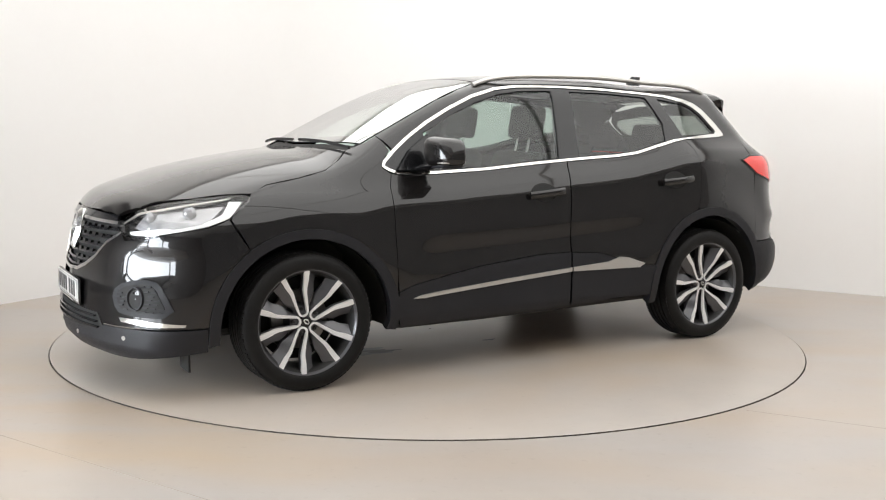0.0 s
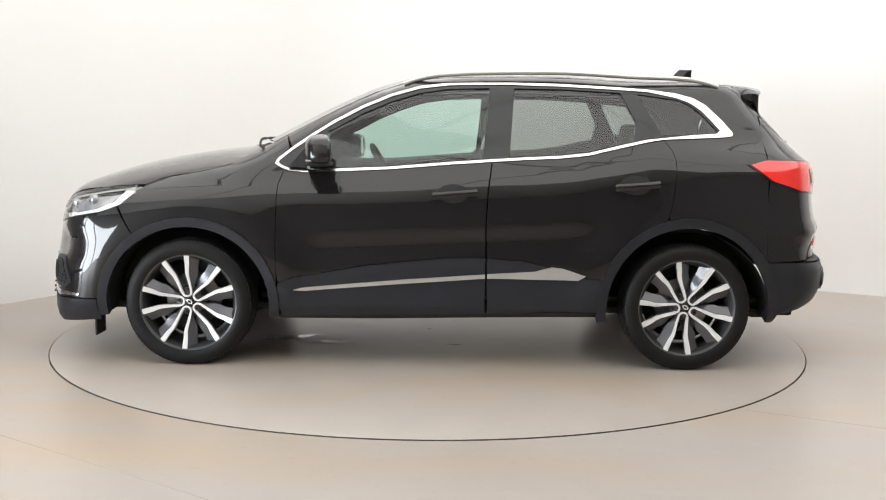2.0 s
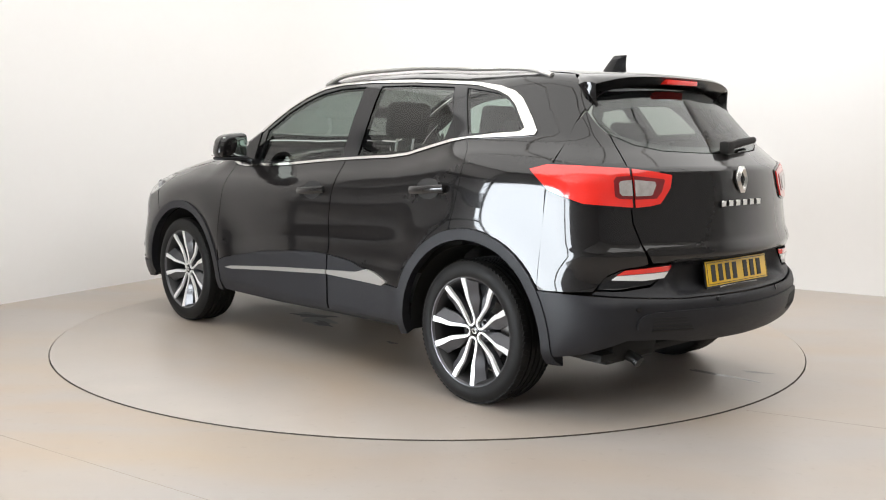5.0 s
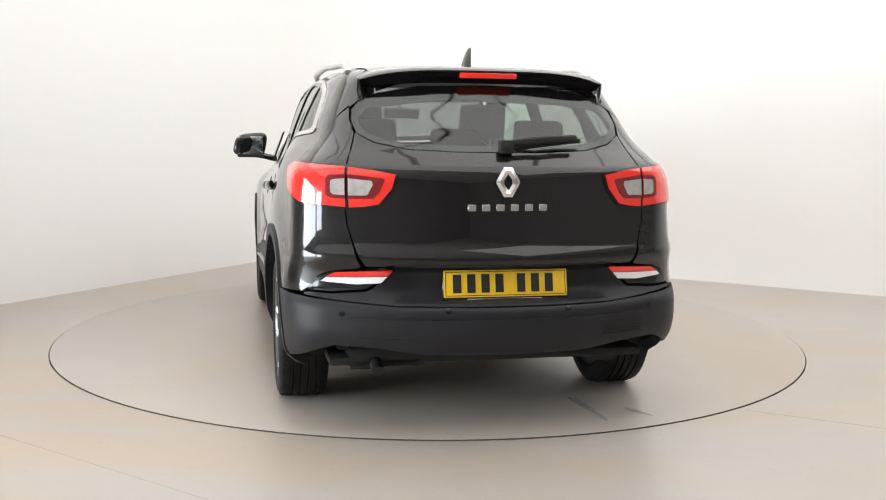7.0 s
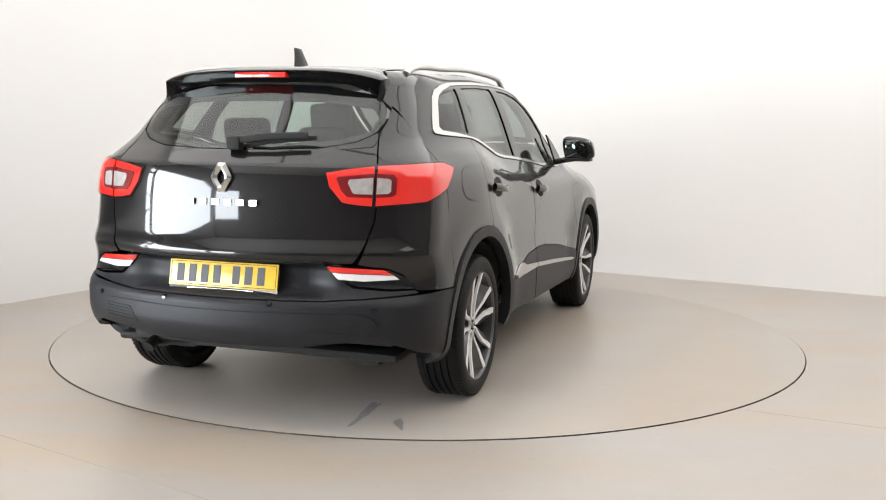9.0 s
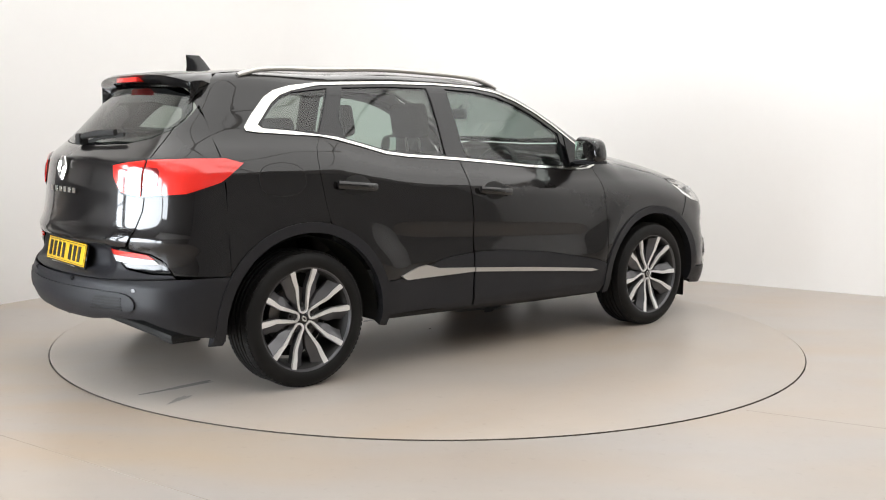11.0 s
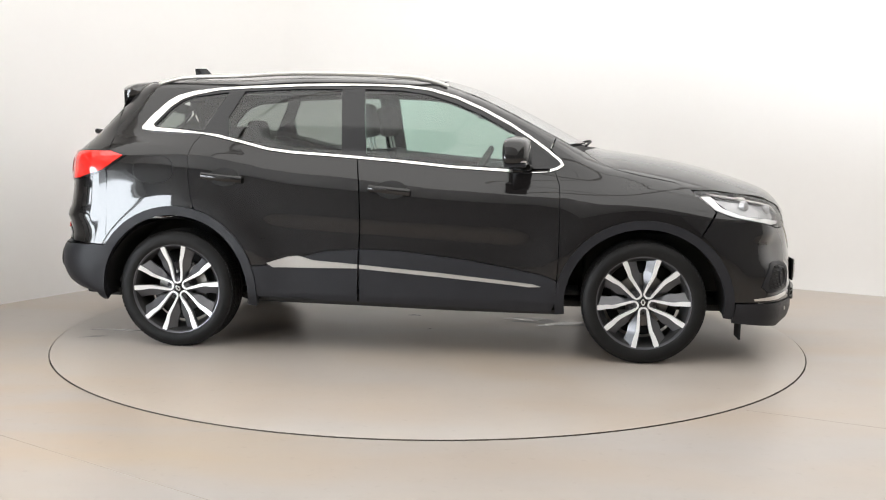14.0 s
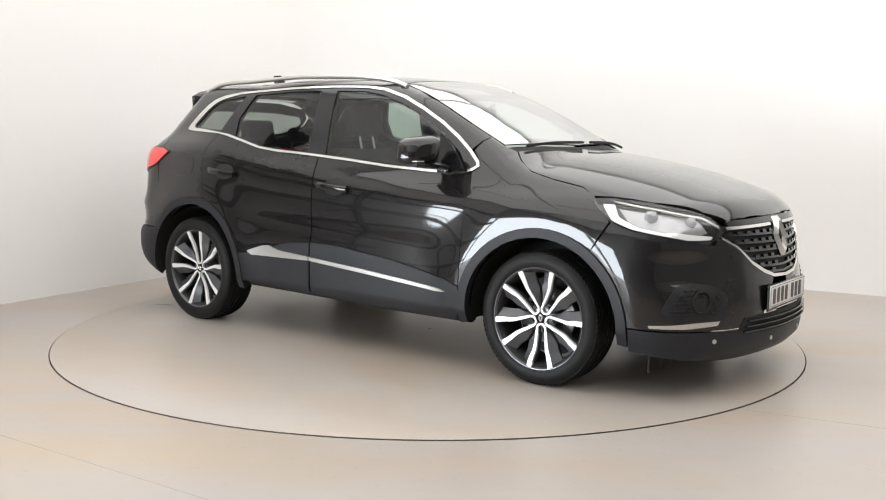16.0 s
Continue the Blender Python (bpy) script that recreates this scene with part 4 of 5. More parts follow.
def well():
    b = lathe([(0.425, 0.86), (0.43, 0.60), (0.43, 0.45), (0.05, 0.45)], 48)
    bmesh.ops.scale(b, vec=(1.02, 1, 0.96), verts=b.verts[:])
    bmesh.ops.delete(b, geom=[v for v in b.verts if v.co.z < -0.06], context="VERTS")
    return b


ARCH_OUT, ARCH_IN = 0.484, 0.434
for hx, name in ((HUB_F, "front_arch"), (HUB_R, "rear_arch")):
    lo = (-9, 189)
    panel("wheel_arch", arc(hx, HUB_Z, ARCH_OUT, lo[0], lo[1]) + arc(hx, HUB_Z, ARCH_IN, lo[1], lo[0]), map_side, PLASTIC, car, "grained dark grey plastic wheel arch", lift=0.010, thick=0.05, gap=0)
    both("wheel_well", lambda: (lambda b: (b.transform(Matrix.Translation((hx, 0, HUB_Z))), b)[1])(well()), DARK, car, "dark wheel well")
piece("underbody", box(-1.95, -0.70, 0.27, 2.0, 0.70, 0.31, 0.02), DARK, car, "dark underbody")
both("sill", lambda: tube([(0.86, 0.80, 0.275), (0.3, 0.82, 0.282), (-0.3, 0.82, 0.295), (-0.86, 0.80, 0.30)], 0.045, 0.03), DARK, car, "dark sill underside")
piece("rear_axle", tube([(-1.324, -0.6, 0.29), (-1.30, 0, 0.27), (-1.324, 0.6, 0.29)], 0.05, segs=12, up=(1, 0, 0)), DARK, car)
exhaust = piece("silencer", box(-1.95, 0.28, 0.255, -1.65, 0.62, 0.35, 0.035), DARK, car, "dark exhaust silencer")
piece("tail_pipe", tube([(-1.82, 0.50, 0.285), (-1.92, 0.50, 0.287), (-1.975, 0.50, 0.275), (-2.005, 0.50, 0.258)], 0.026, segs=16), SHADED_BARREL, exhaust, "bent steel tail pipe")
both("tow_bracket", lambda: box(-1.90, 0.46, 0.24, -1.75, 0.60, 0.31, 0.01), DARK, car)

# windows
trims = panel("window_trim", dlo, map_side, CHROME, car, "bright metal trim round the side windows", holes=[inner], lift=0.006, thick=0.012, step=0.03, gap=0.001)
g_front = [(0.600, 1.250), (0.566, 1.262), (0.415, 1.346), (0.264, 1.410), (0.111, 1.458), (-0.043, 1.482), (-0.268, 1.490), (-0.248, 1.265), (-0.232, 1.115), (0.258, 1.073), (0.540, 1.058), (0.590, 1.09)]
g_rear = [(-0.400, 1.490), (-0.659, 1.488), (-0.970, 1.472), (-1.046, 1.319), (-1.032, 1.212), (-0.945, 1.194), (-0.795, 1.158), (-0.645, 1.139), (-0.373, 1.122)]
g_quarter = [(-1.062, 1.466), (-1.275, 1.438), (-1.340, 1.413), (-1.395, 1.372), (-1.485, 1.275), (-1.465, 1.262), (-1.349, 1.255), (-1.182, 1.246)]
panel("window_frame", [(a, b) for a, b in inner], map_side, GLOSS_BLACK, car, "black window pillars and frames", holes=[g_front, g_rear, g_quarter], lift=0.002, thick=0.03, gap=-0.006)
for outline, mat, name, lab in ((g_front, GLASS_CLEAR, "front_door_glass", "clear green-tinted glass"), (g_rear, GLASS_DARK, "rear_door_glass", "dark privacy glass"), (g_quarter, GLASS_DARK, "quarter_glass", "dark privacy glass")):
    for g in panel(name, outline, map_side, mat, car, lab, lift=-0.004, thick=0.003, gap=-0.004):
        g.visible_shadow = False
ws = [(1.025, 0.0), (1.01, 0.2), (0.97, 0.40), (0.91, 0.592), (0.75, 0.594), (0.6, 0.586), (0.4, 0.559), (0.172, 0.519), (0.183, 0.25), (0.185, 0.0)]
panel("windscreen", mirrored_top(ws), map_top, GLASS_SCREEN, car, "large clear windscreen", lift=0.0, thick=0.004, sides=(1,))[0].visible_shadow = False
panel("windscreen_border", mirrored_top(ws), map_top, GLOSS_BLACK, car, "black band round the windscreen", lift=-0.004, thick=0.004, sides=(1,),
      holes=[mirrored_top([(0.965, 0.0), (0.95, 0.2), (0.91, 0.38), (0.865, 0.55), (0.75, 0.556), (0.6, 0.55), (0.4, 0.525), (0.22, 0.49), (0.225, 0.25), (0.227, 0.0)])])
rw = [at_rear(0.0, 1.172), at_rear(0.172, 1.173), at_rear(0.385, 1.182), at_rear(0.511, 1.208), xyz_rear(-1.867, 0.572, 1.247), xyz_rear(-1.80, 0.585, 1.30), xyz_rear(-1.765, 0.585, 1.345), at_rear(0.53, 1.41), at_rear(0.3, 1.452), at_rear(0.0, 1.46)]
rear_glass = panel("rear_window", mirrored(rw), map_rear, GLASS_REAR, car, "dark tinted rear window", thick=0.004, sides=(1,))[0]
rear_glass.visible_shadow = False
rwi = [(a * 0.93, 1.20 + (b - 1.172) * 0.65) for a, b in rw]
panel("rear_window_border", mirrored(rw), map_rear, GLOSS_BLACK, rear_glass, "black band round the rear window", holes=[mirrored(rwi)], lift=-0.004, thick=0.004, sides=(1,))

# rear spoiler, aerial, rails
def side_y(x, z):
    return float(cast(np.array([[x, 0, z]]), np.array([[0, 1.0, 0]]))[0][1])


def spoiler():
    """A blade that carries the roof on over the rear window and turns down at both ends."""
    bm = bmesh.new()
    rows = []
    w = side_y(-1.643, 1.478) + 0.002

    def seam(z):
        return -1.62 - (1.50 - z) * 1.13
    ends = [(side_y(seam(z), z) + 0.002, z) for z in (1.372, 1.39, 1.41, 1.43, 1.455)]
    top = [(w * k, 1.524 - 0.046 * abs(k) ** 4) for k in np.linspace(1, -1, 37)]
    path = ends + top + [(-y, z) for y, z in reversed(ends)]
    for i, (y, z) in enumerate(path):
        k = abs(y) / w
        tip = -1.838 + 0.055 * min(k, 1) ** 2 + 0.03 * min(k, 1) ** 6
        drop = float(smooth(1.475, 1.36, z))
        x0 = seam(z) if z < 1.476 else -1.60 - 0.045 * k ** 8
        a = Vector((path[min(i + 1, len(path) - 1)][0] - path[max(i - 1, 0)][0], path[min(i + 1, len(path) - 1)][1] - path[max(i - 1, 0)][1])).normalized()
        n = Vector((-a.y, a.x))
        if n.y < 0 and abs(y) < w * 0.9:
            n = -n
        if abs(y) >= w * 0.9 and n.x * y < 0:
            n = -n
        rise = (top_z(x0, min(abs(y), 0.5)) - z) * (1 - drop) if abs(y) < w * 0.97 else 0.0
        t = 0.012 + 0.028 * (1 - drop)

        def q(x, d, up=0.0):
            return bm.verts.new((x, y + n.x * d, z + n.y * d + up))
        rows.append([q(x0, 0.002 if abs(y) < w * 0.9 else -0.012, rise), q((x0 + tip) / 2, 0.006, rise * 0.55), q(tip + 0.014, 0.002), q(tip, -0.008), q(tip + 0.008, -0.018), q(tip + 0.06, -0.018 - t), q(x0, -0.03 - t, rise)])
    for a, b in zip(rows, rows[1:]):
        for k in range(len(a)):
            bm.faces.new((a[k], a[(k + 1) % len(a)], b[(k + 1) % len(a)], b[k]))
    bm.faces.new(rows[0])
    bm.faces.new(rows[-1][::-1])
    bmesh.ops.recalc_face_normals(bm, faces=bm.faces[:])
    return bm


spoil = piece("spoiler", spoiler(), PAINT, car, "black roof spoiler over the rear window")
piece("brake_lamp", box(-1.840, -0.125, 1.484, -1.80, 0.125, 1.507, 0.004), RED_LENS, spoil, "red high-level brake lamp")
bm = bmesh.new()
fin = []
for i in range(9):
    s = i / 8
    fin.append([bm.verts.new((-1.36 - 0.155 * u * (1 - s * 0.50) - 0.075 * s ** 1.2, w * 0.022 * (1 - s) ** 0.7 * math.sin(math.pi * min(1, u + 0.12)) + w * 0.003, top_z(-1.40, 0) - 0.01 + s * 0.088)) for u, w in ((0, 0), (0.3, 1), (0.7, 1), (1, 0), (0.7, -1), (0.3, -1))])
for a, b in zip(fin, fin[1:]):
    for k in range(6):
        bm.faces.new((a[k], a[(k + 1) % 6], b[(k + 1) % 6], b[k]))
bm.faces.new(fin[-1])
bmesh.ops.recalc_face_normals(bm, faces=bm.faces[:])
piece("roof_aerial", bm, GLOSS_BLACK, car, "black shark-fin roof aerial", 60)
rail_z = spline((0.20, -0.006), (0.12, 0.004), (0.0, 0.020), (-0.2, 0.026), (-0.8, 0.030), (-1.2, 0.026), (-1.38, 0.018), (-1.52, -0.006))
both("roof_rail", lambda: tube([(x, 0.588 - 0.02 * smooth(0.9, 1.5, -x) - 0.035 * smooth(-0.1, 0.2, x), top_z(x, 0.56 - 0.035 * float(smooth(-0.1, 0.2, x))) + float(rail_z(x))) for x in np.linspace(0.20, -1.52, 44)], 0.017, 0.013, 12), SATIN, car, "satin silver roof rail")

# rear lamps
LAMP_OUT = [(-1.646, 0.856, 1.097), (-1.726, 0.824, 1.119), (-1.85, 0.79, 1.118), (-1.932, 0.75, 1.114), (-2.012, 0.638, 1.109), (-2.035, 0.634, 0.946), (-1.983, 0.742, 0.955), (-1.918, 0.819, 0.962), (-1.775, 0.871, 1.012)]
LAMP_IN = [(-2.016, 0.630, 1.108), (-2.06, 0.53, 1.098), (-2.089, 0.440, 1.082), (-2.092, 0.455, 1.025), (-2.084, 0.509, 0.960), (-2.06, 0.56, 0.950), (-2.040, 0.626, 0.945)]
lamp_out, lamp_in = [xyz_rear(*q) for q in LAMP_OUT], [xyz_rear(*q) for q in LAMP_IN]
panel("lamp_seat", lamp_out, map_rear, GLOSS_BLACK, car, "black rim round the tail lamp", lift=0.005, thick=0.012, gap=-0.007)
panel("lamp_seat", lamp_in, map_rear, GLOSS_BLACK, tailgate, "black rim round the tail lamp", lift=0.005, thick=0.012, gap=-0.007, sides=(1,))
panel("lamp_seat", lamp_in, map_rear, GLOSS_BLACK, tailgate, "black rim round the tail lamp", lift=0.005, thick=0.012, gap=-0.007, sides=(-1,))
outs = panel("tail_lamp", lamp_out, map_rear, RED_LENS, car, "red wrap-round tail lamp", lift=0.010, thick=0.02)
ins = panel("tailgate_lamp", lamp_in, map_rear, RED_LENS, car, "red tail lamp on the tailgate", lift=0.010, thick=0.02)
panel("lamp_frame", [at_rear(0.637, 1.079), at_rear(0.70, 1.075), at_rear(0.712, 1.06), at_rear(0.712, 0.995), at_rear(0.695, 0.985), at_rear(0.637, 0.982)], map_rear, DEEP_RED, outs, "dark red frame", lift=0.0125, thick=0.003, gap=0)
panel("lamp_frame", [at_rear(0.627, 1.079), at_rear(0.49, 1.064), at_rear(0.485, 1.058), at_rear(0.505, 1.01), at_rear(0.53, 0.984), at_rear(0.627, 0.981)], map_rear, DEEP_RED, ins, "dark red frame", lift=0.0125, thick=0.003, gap=0)
panel("clear_insert", [at_rear(0.639, 1.062), at_rear(0.685, 1.058), at_rear(0.693, 1.05), at_rear(0.693, 1.008), at_rear(0.683, 0.998), at_rear(0.639, 0.996)], map_rear, CLEAR_LENS, outs, "clear lamp insert", lift=0.015, thick=0.004, gap=0)
panel("clear_insert", [at_rear(0.625, 1.062), at_rear(0.535, 1.054), at_rear(0.53, 1.04), at_rear(0.55, 1.00), at_rear(0.56, 0.996), at_rear(0.625, 0.995)], map_rear, CLEAR_LENS, ins, "clear lamp insert", lift=0.015, thick=0.004, gap=0)
LOWER = [(-1.972, 0.785, 0.606), (-1.985, 0.755, 0.655), (-2.02, 0.692, 0.687), (-2.12, 0.452, 0.706), (-2.10, 0.493, 0.662), (-2.074, 0.555, 0.618), (-2.02, 0.69, 0.604)]
lowers = panel("fog_reverse_lamp", [xyz_rear(*q) for q in LOWER], map_rear, GLOSS_BLACK, car, "slim red and white lower rear lamp", lift=0.004, thick=0.015)
panel("red_band", [at_rear(0.715, 0.668), at_rear(0.68, 0.688), at_rear(0.462, 0.702), at_rear(0.478, 0.678), at_rear(0.60, 0.672)], map_rear, RED_LENS, lowers, lift=0.010, thick=0.006, gap=0)
panel("white_band", [at_rear(0.735, 0.648), at_rear(0.715, 0.665), at_rear(0.60, 0.669), at_rear(0.482, 0.675), at_rear(0.505, 0.648), at_rear(0.60, 0.640)], map_rear, LAMP_WHITE, lowers, "clear reversing lamp", lift=0.011, thick=0.006, gap=0)

# rear bumper
rear_low = [at_rear(0.0, 0.358), at_rear(0.35, 0.362), at_rear(0.52, 0.385), xyz_rear(-2.06, 0.68, 0.392), xyz_rear(-1.93, 0.80, 0.33), side_rear(-1.80, 0.30), side_rear(-1.765, 0.30), side_rear(-1.762, 0.45), side_rear(EDGE_X, 0.584), xyz_rear(-1.838, 0.865, 0.587), xyz_rear(-1.95, 0.80, 0.582), at_rear(0.62, 0.566), at_rear(0.45, 0.557), at_rear(0.0, 0.557)]
rear_bumper = panel("rear_bumper", mirrored(rear_low), map_rear, PLASTIC, car, "grained dark grey plastic rear bumper", lift=0.004, sides=(1,))[0]
panel("plate_panel", mirrored([at_rear(0, 0.561), at_rear(0.45, 0.561), at_rear(0.62, 0.570), xyz_rear(-1.955, 0.795, 0.588), xyz_rear(-1.97, 0.785, 0.602), at_rear(0.69, 0.600), at_rear(0.56, 0.612), at_rear(0.50, 0.655), at_rear(0.46, 0.700), at_rear(0.44, 0.707), at_rear(0, 0.707)]), map_rear, PLASTIC, rear_bumper, "grained dark plastic panel behind the number plate", sides=(1,), step=0.025)
panel("diffuser", mirrored([at_rear(0, 0.378), at_rear(0.38, 0.384), at_rear(0.55, 0.404), at_rear(0.66, 0.43), at_rear(0.675, 0.47), at_rear(0.64, 0.505), at_rear(0.56, 0.515), at_rear(0, 0.512)]), map_rear, PLASTIC, rear_bumper, "raised plastic lower bumper section", lift=0.014, thick=0.012, sides=(1,), soft=1)
for k in range(5):
    z = 0.428 + k * 0.013
    panel("vent_slat", [at_rear(0.40 + k * 0.01, z), at_rear(0.60, z + 0.004), at_rear(0.60, z + 0.010), at_rear(0.40 + k * 0.01, z + 0.006)], map_rear, DARK, rear_bumper, lift=0.017, thick=0.004, gap=0)
for y in (0.25, 0.66):
    a, b = at_rear(y, 0.545 - (0.02 if y > 0.5 else 0))
    panel("parking_sensor", [(a + 0.010 * math.cos(k), b + 0.010 * math.sin(k)) for k in np.linspace(0, 6.28, 13)[:-1]], map_rear, GLOSS_BLACK, rear_bumper, "small round parking sensor", lift=0.007, thick=0.004, gap=0)
bm = emblem(0.120, 0.098, 0.016)
bm.transform(Matrix.Translation((-2.168, 0, 1.056)) @ Matrix.Rotation(radians(5), 4, "Y") @ FACE_REAR)
piece("rear_emblem", bm, CHROME, tailgate, "bright hollow lozenge badge", 20)
for i in range(6):
    y = 0.166 - i * 0.0595
    piece("badge_bar", prism([(0, 0), (0.034, 0), (0.034, 0.026), (0, 0.026)], 0.006, Matrix.Translation((-2.171, y, 0.940)) @ FACE_REAR, 0.001), CHROME, tailgate, "plain bright badge bar")
wiper = piece("rear_wiper", tube([(-2.085, 0.0, 1.195), (-2.085, -0.05, 1.212), (-2.07, -0.18, 1.226), (-2.035, -0.33, 1.232)], 0.012, 0.016, 8), DARK, rear_glass, "black rear wiper")
piece("wiper_pivot", box(-2.105, -0.045, 1.168, -2.055, 0.015, 1.225, 0.012), DARK, wiper)
piece("wiper_blade", tube([(-2.055, -0.01, 1.178), (-2.05, -0.16, 1.205), (-2.005, -0.36, 1.224)], 0.006, 0.010, 8), DARK, wiper)
panel("tailgate_lip", mirrored([at_rear(0, 0.722), at_rear(0.45, 0.722), at_rear(0.45, 0.7145), at_rear(0, 0.7145)]), map_rear, DARK, tailgate, lift=0.002, thick=0.004, gap=0, sides=(1,))

# front wipers
for y0, y1, name in ((0.10, 0.62, "a"), (-0.52, 0.02, "b")):
    piece("front_wiper", tube([(1.045 - 0.16 * y ** 2, y, top_z(1.02 - 0.16 * y * y, y) + 0.012) for y in np.linspace(y0, y1, 9)], 0.006, 0.008, 8), DARK, car, "black windscreen wiper")

# door handles, fuel flap, mirrors
def handle(x0, z0, x1, z1):
    y0 = float(cast(np.array([[(x0 + x1) / 2, 0, (z0 + z1) / 2]]), np.array([[0, 1.0, 0]]))[0][1])
    pts = []
    for i in range(11):
        s = i / 10
        pts.append((x0 + (x1 - x0) * s, y0 + 0.006 + 0.026 * math.sin(math.pi * (0.08 + 0.84 * s)) ** 0.6, z0 + (z1 - z0) * s))
    return tube(pts, 0.013, 0.020, 10)


for doors, c, z, (a, za, b, zb) in ((front_doors, -0.075, 0.930, (0.03, 0.918, -0.20, 0.938)), (rear_doors, -1.03, 0.985, (-0.925, 0.972, -1.155, 0.992))):
    # The recess is a flat dark oval; its shade is put into the colour.
    panel("handle_recess_shade", [(c + 0.085 * math.cos(k), z + 0.050 * math.sin(k)) for k in np.linspace(0, 6.28, 25)[:-1]], map_side, DARK, doors, "flat dark oval for the shade in the handle's recess", lift=0.0015, thick=0.003, gap=0)
    both("door_handle", lambda: handle(a, za, b, zb), PAINT, doors, "black door handle")
panel("fuel_flap", rounded([(-1.570, 1.098), (-1.330, 1.098), (-1.330, 0.945), (-1.570, 0.945)], 3), map_side, PAINT, car, "fuel filler flap", lift=0.0015, thick=0.002, sides=(-1,), gap=0.0)
panel("flap_gap", rounded([(-1.573, 1.101), (-1.327, 1.101), (-1.327, 0.942), (-1.573, 0.942)], 3), map_side, DARK, car, "gap round the fuel filler flap", lift=0.0006, thick=0.002, sides=(-1,), gap=0.0)


def mirror_shell():
    bm = bmesh.new()
    bmesh.ops.create_uvsphere(bm, u_segments=32, v_segments=20, radius=1)
    for v in bm.verts:
        x, y, z = v.co
        f = lambda c, p: math.copysign(abs(c) ** p, c)
        x, y, z = f(x, 0.62), f(y, 0.55), f(z, 0.55)
        x = x * 0.088 if x > 0 else x * 0.045
        v.co = (0.600 + x - 0.02 * y, 0.962 + y * 0.104 - 0.015 * z, 1.152 + z * (0.078 + 0.010 * -y) + 0.01 * (x > 0) * 0)
    return bm


mirrors = both("door_mirror", mirror_shell, PAINT, car, "black door mirror")
both("mirror_glass", lambda: (lambda b: (b.transform(Matrix.Translation((0.5625, 0.962, 1.150)) @ Matrix.Rotation(radians(4), 4, "Z")), b)[1])(box(-0.006, -0.080, -0.054, 0.004, 0.080, 0.056, 0.003)), MIRROR, mirrors, "reflecting mirror glass")
both("mirror_base", lambda: tube([(0.66, 0.80, 1.062), (0.645, 0.86, 1.078), (0.63, 0.92, 1.088)], 0.05, 0.020, 12), GLOSS_BLACK, mirrors, "black mirror foot")
both("mirror_underside", lambda: box(0.555, 0.875, 1.072, 0.672, 1.045, 1.092, 0.009), PLASTIC, mirrors, "grained black lower mirror cover")
both("indicator", lambda: box(0.640, 0.96, 1.096, 0.676, 1.052, 1.104, 0.003), CLEAR_LENS, mirrors, "clear side indicator strip")
both("mirror_triangle", lambda: prism([(0.60, 1.052), (0.80, 1.060), (0.70, 1.175), (0.60, 1.24)], 0.012, Matrix(((1, 0, 0, 0), (0, -0.36, 1, 1.184), (0, 1, 0, 0), (0, 0, 0, 1)))), GLOSS_BLACK, car, "black mirror mounting panel")

# cabin
def seat_box(x0, y0, z0, x1, y1, z1, b, tilt=0.0):
    c = Vector(((x0 + x1) / 2, (y0 + y1) / 2, z0))
    return box(x0, y0, z0, x1, y1, z1, b, 4, Matrix.Translation(c) @ Matrix.Rotation(radians(tilt), 4, "Y") @ Matrix.Translation(-c))


for s in (1, -1):
    y = 0.37 * s
    seat = piece("front_seat", seat_box(-0.10, y - 0.25, 0.50, 0.42, y + 0.25, 0.68, 0.06, -6), FABRIC, car, "charcoal fabric front seat")
    piece("backrest", seat_box(-0.19, y - 0.24, 0.60, -0.05, y + 0.24, 1.16, 0.06, -17), FABRIC, seat)
    piece("headrest", seat_box(-0.335, y - 0.135, 1.215, -0.235, y + 0.135, 1.415, 0.045, -10), FABRIC, seat, "fabric headrest on two posts")
    for d in (-0.06, 0.06):
        piece("headrest_post", tube([(-0.26, y + d, 1.12), (-0.29, y + d, 1.26)], 0.007, segs=8, up=(1, 0, 0)), SATIN, seat, "thin steel post")
bench = piece("rear_seat", seat_box(-1.02, -0.64, 0.50, -0.55, 0.64, 0.70, 0.06, -5), FABRIC, car, "charcoal fabric rear bench")
for y0, y1 in ((-0.64, -0.21), (-0.205, 0.205), (0.21, 0.64)):
    piece("backrest", seat_box(-1.10, y0, 0.62, -0.97, y1, 1.14, 0.05, -20), FABRIC, bench)
    piece("headrest", seat_box(-1.245, (y0 + y1) / 2 - 0.125, 1.165, -1.155, (y0 + y1) / 2 + 0.125, 1.315 if abs(y0 + y1) > 0.1 else 1.27, 0.04, -12), FABRIC, bench)
piece("parcel_shelf", box(-1.92, -0.58, 0.98, -1.25, 0.58, 1.00, 0.006), INNER, car, "dark parcel shelf")
dash = piece("dashboard", (lambda b: b)(seat_box(0.42, -0.68, 0.62, 1.0, 0.68, 1.02, 0.09, 0)), INNER, car, "dark plastic dashboard")
piece("instrument_hood", seat_box(0.42, -0.56, 1.0, 0.66, -0.18, 1.075, 0.035), INNER, dash)
wheel_m = Matrix.Translation((0.36, -0.37, 0.995)) @ Matrix.Rotation(radians(-62), 4, "Y")
ringpts = [wheel_m @ Vector((0.185 * math.cos(a), 0.185 * math.sin(a), 0)) for a in np.linspace(0, 2 * math.pi, 49)]
sw = piece("steering_wheel", tube(ringpts, 0.016, segs=10, up=(0.3, 0.1, 1)), INNER, car, "black steering wheel")
piece("steering_hub", box(-0.06, -0.08, -0.03, 0.06, 0.08, 0.01, 0.02, 3, wheel_m), INNER, sw)
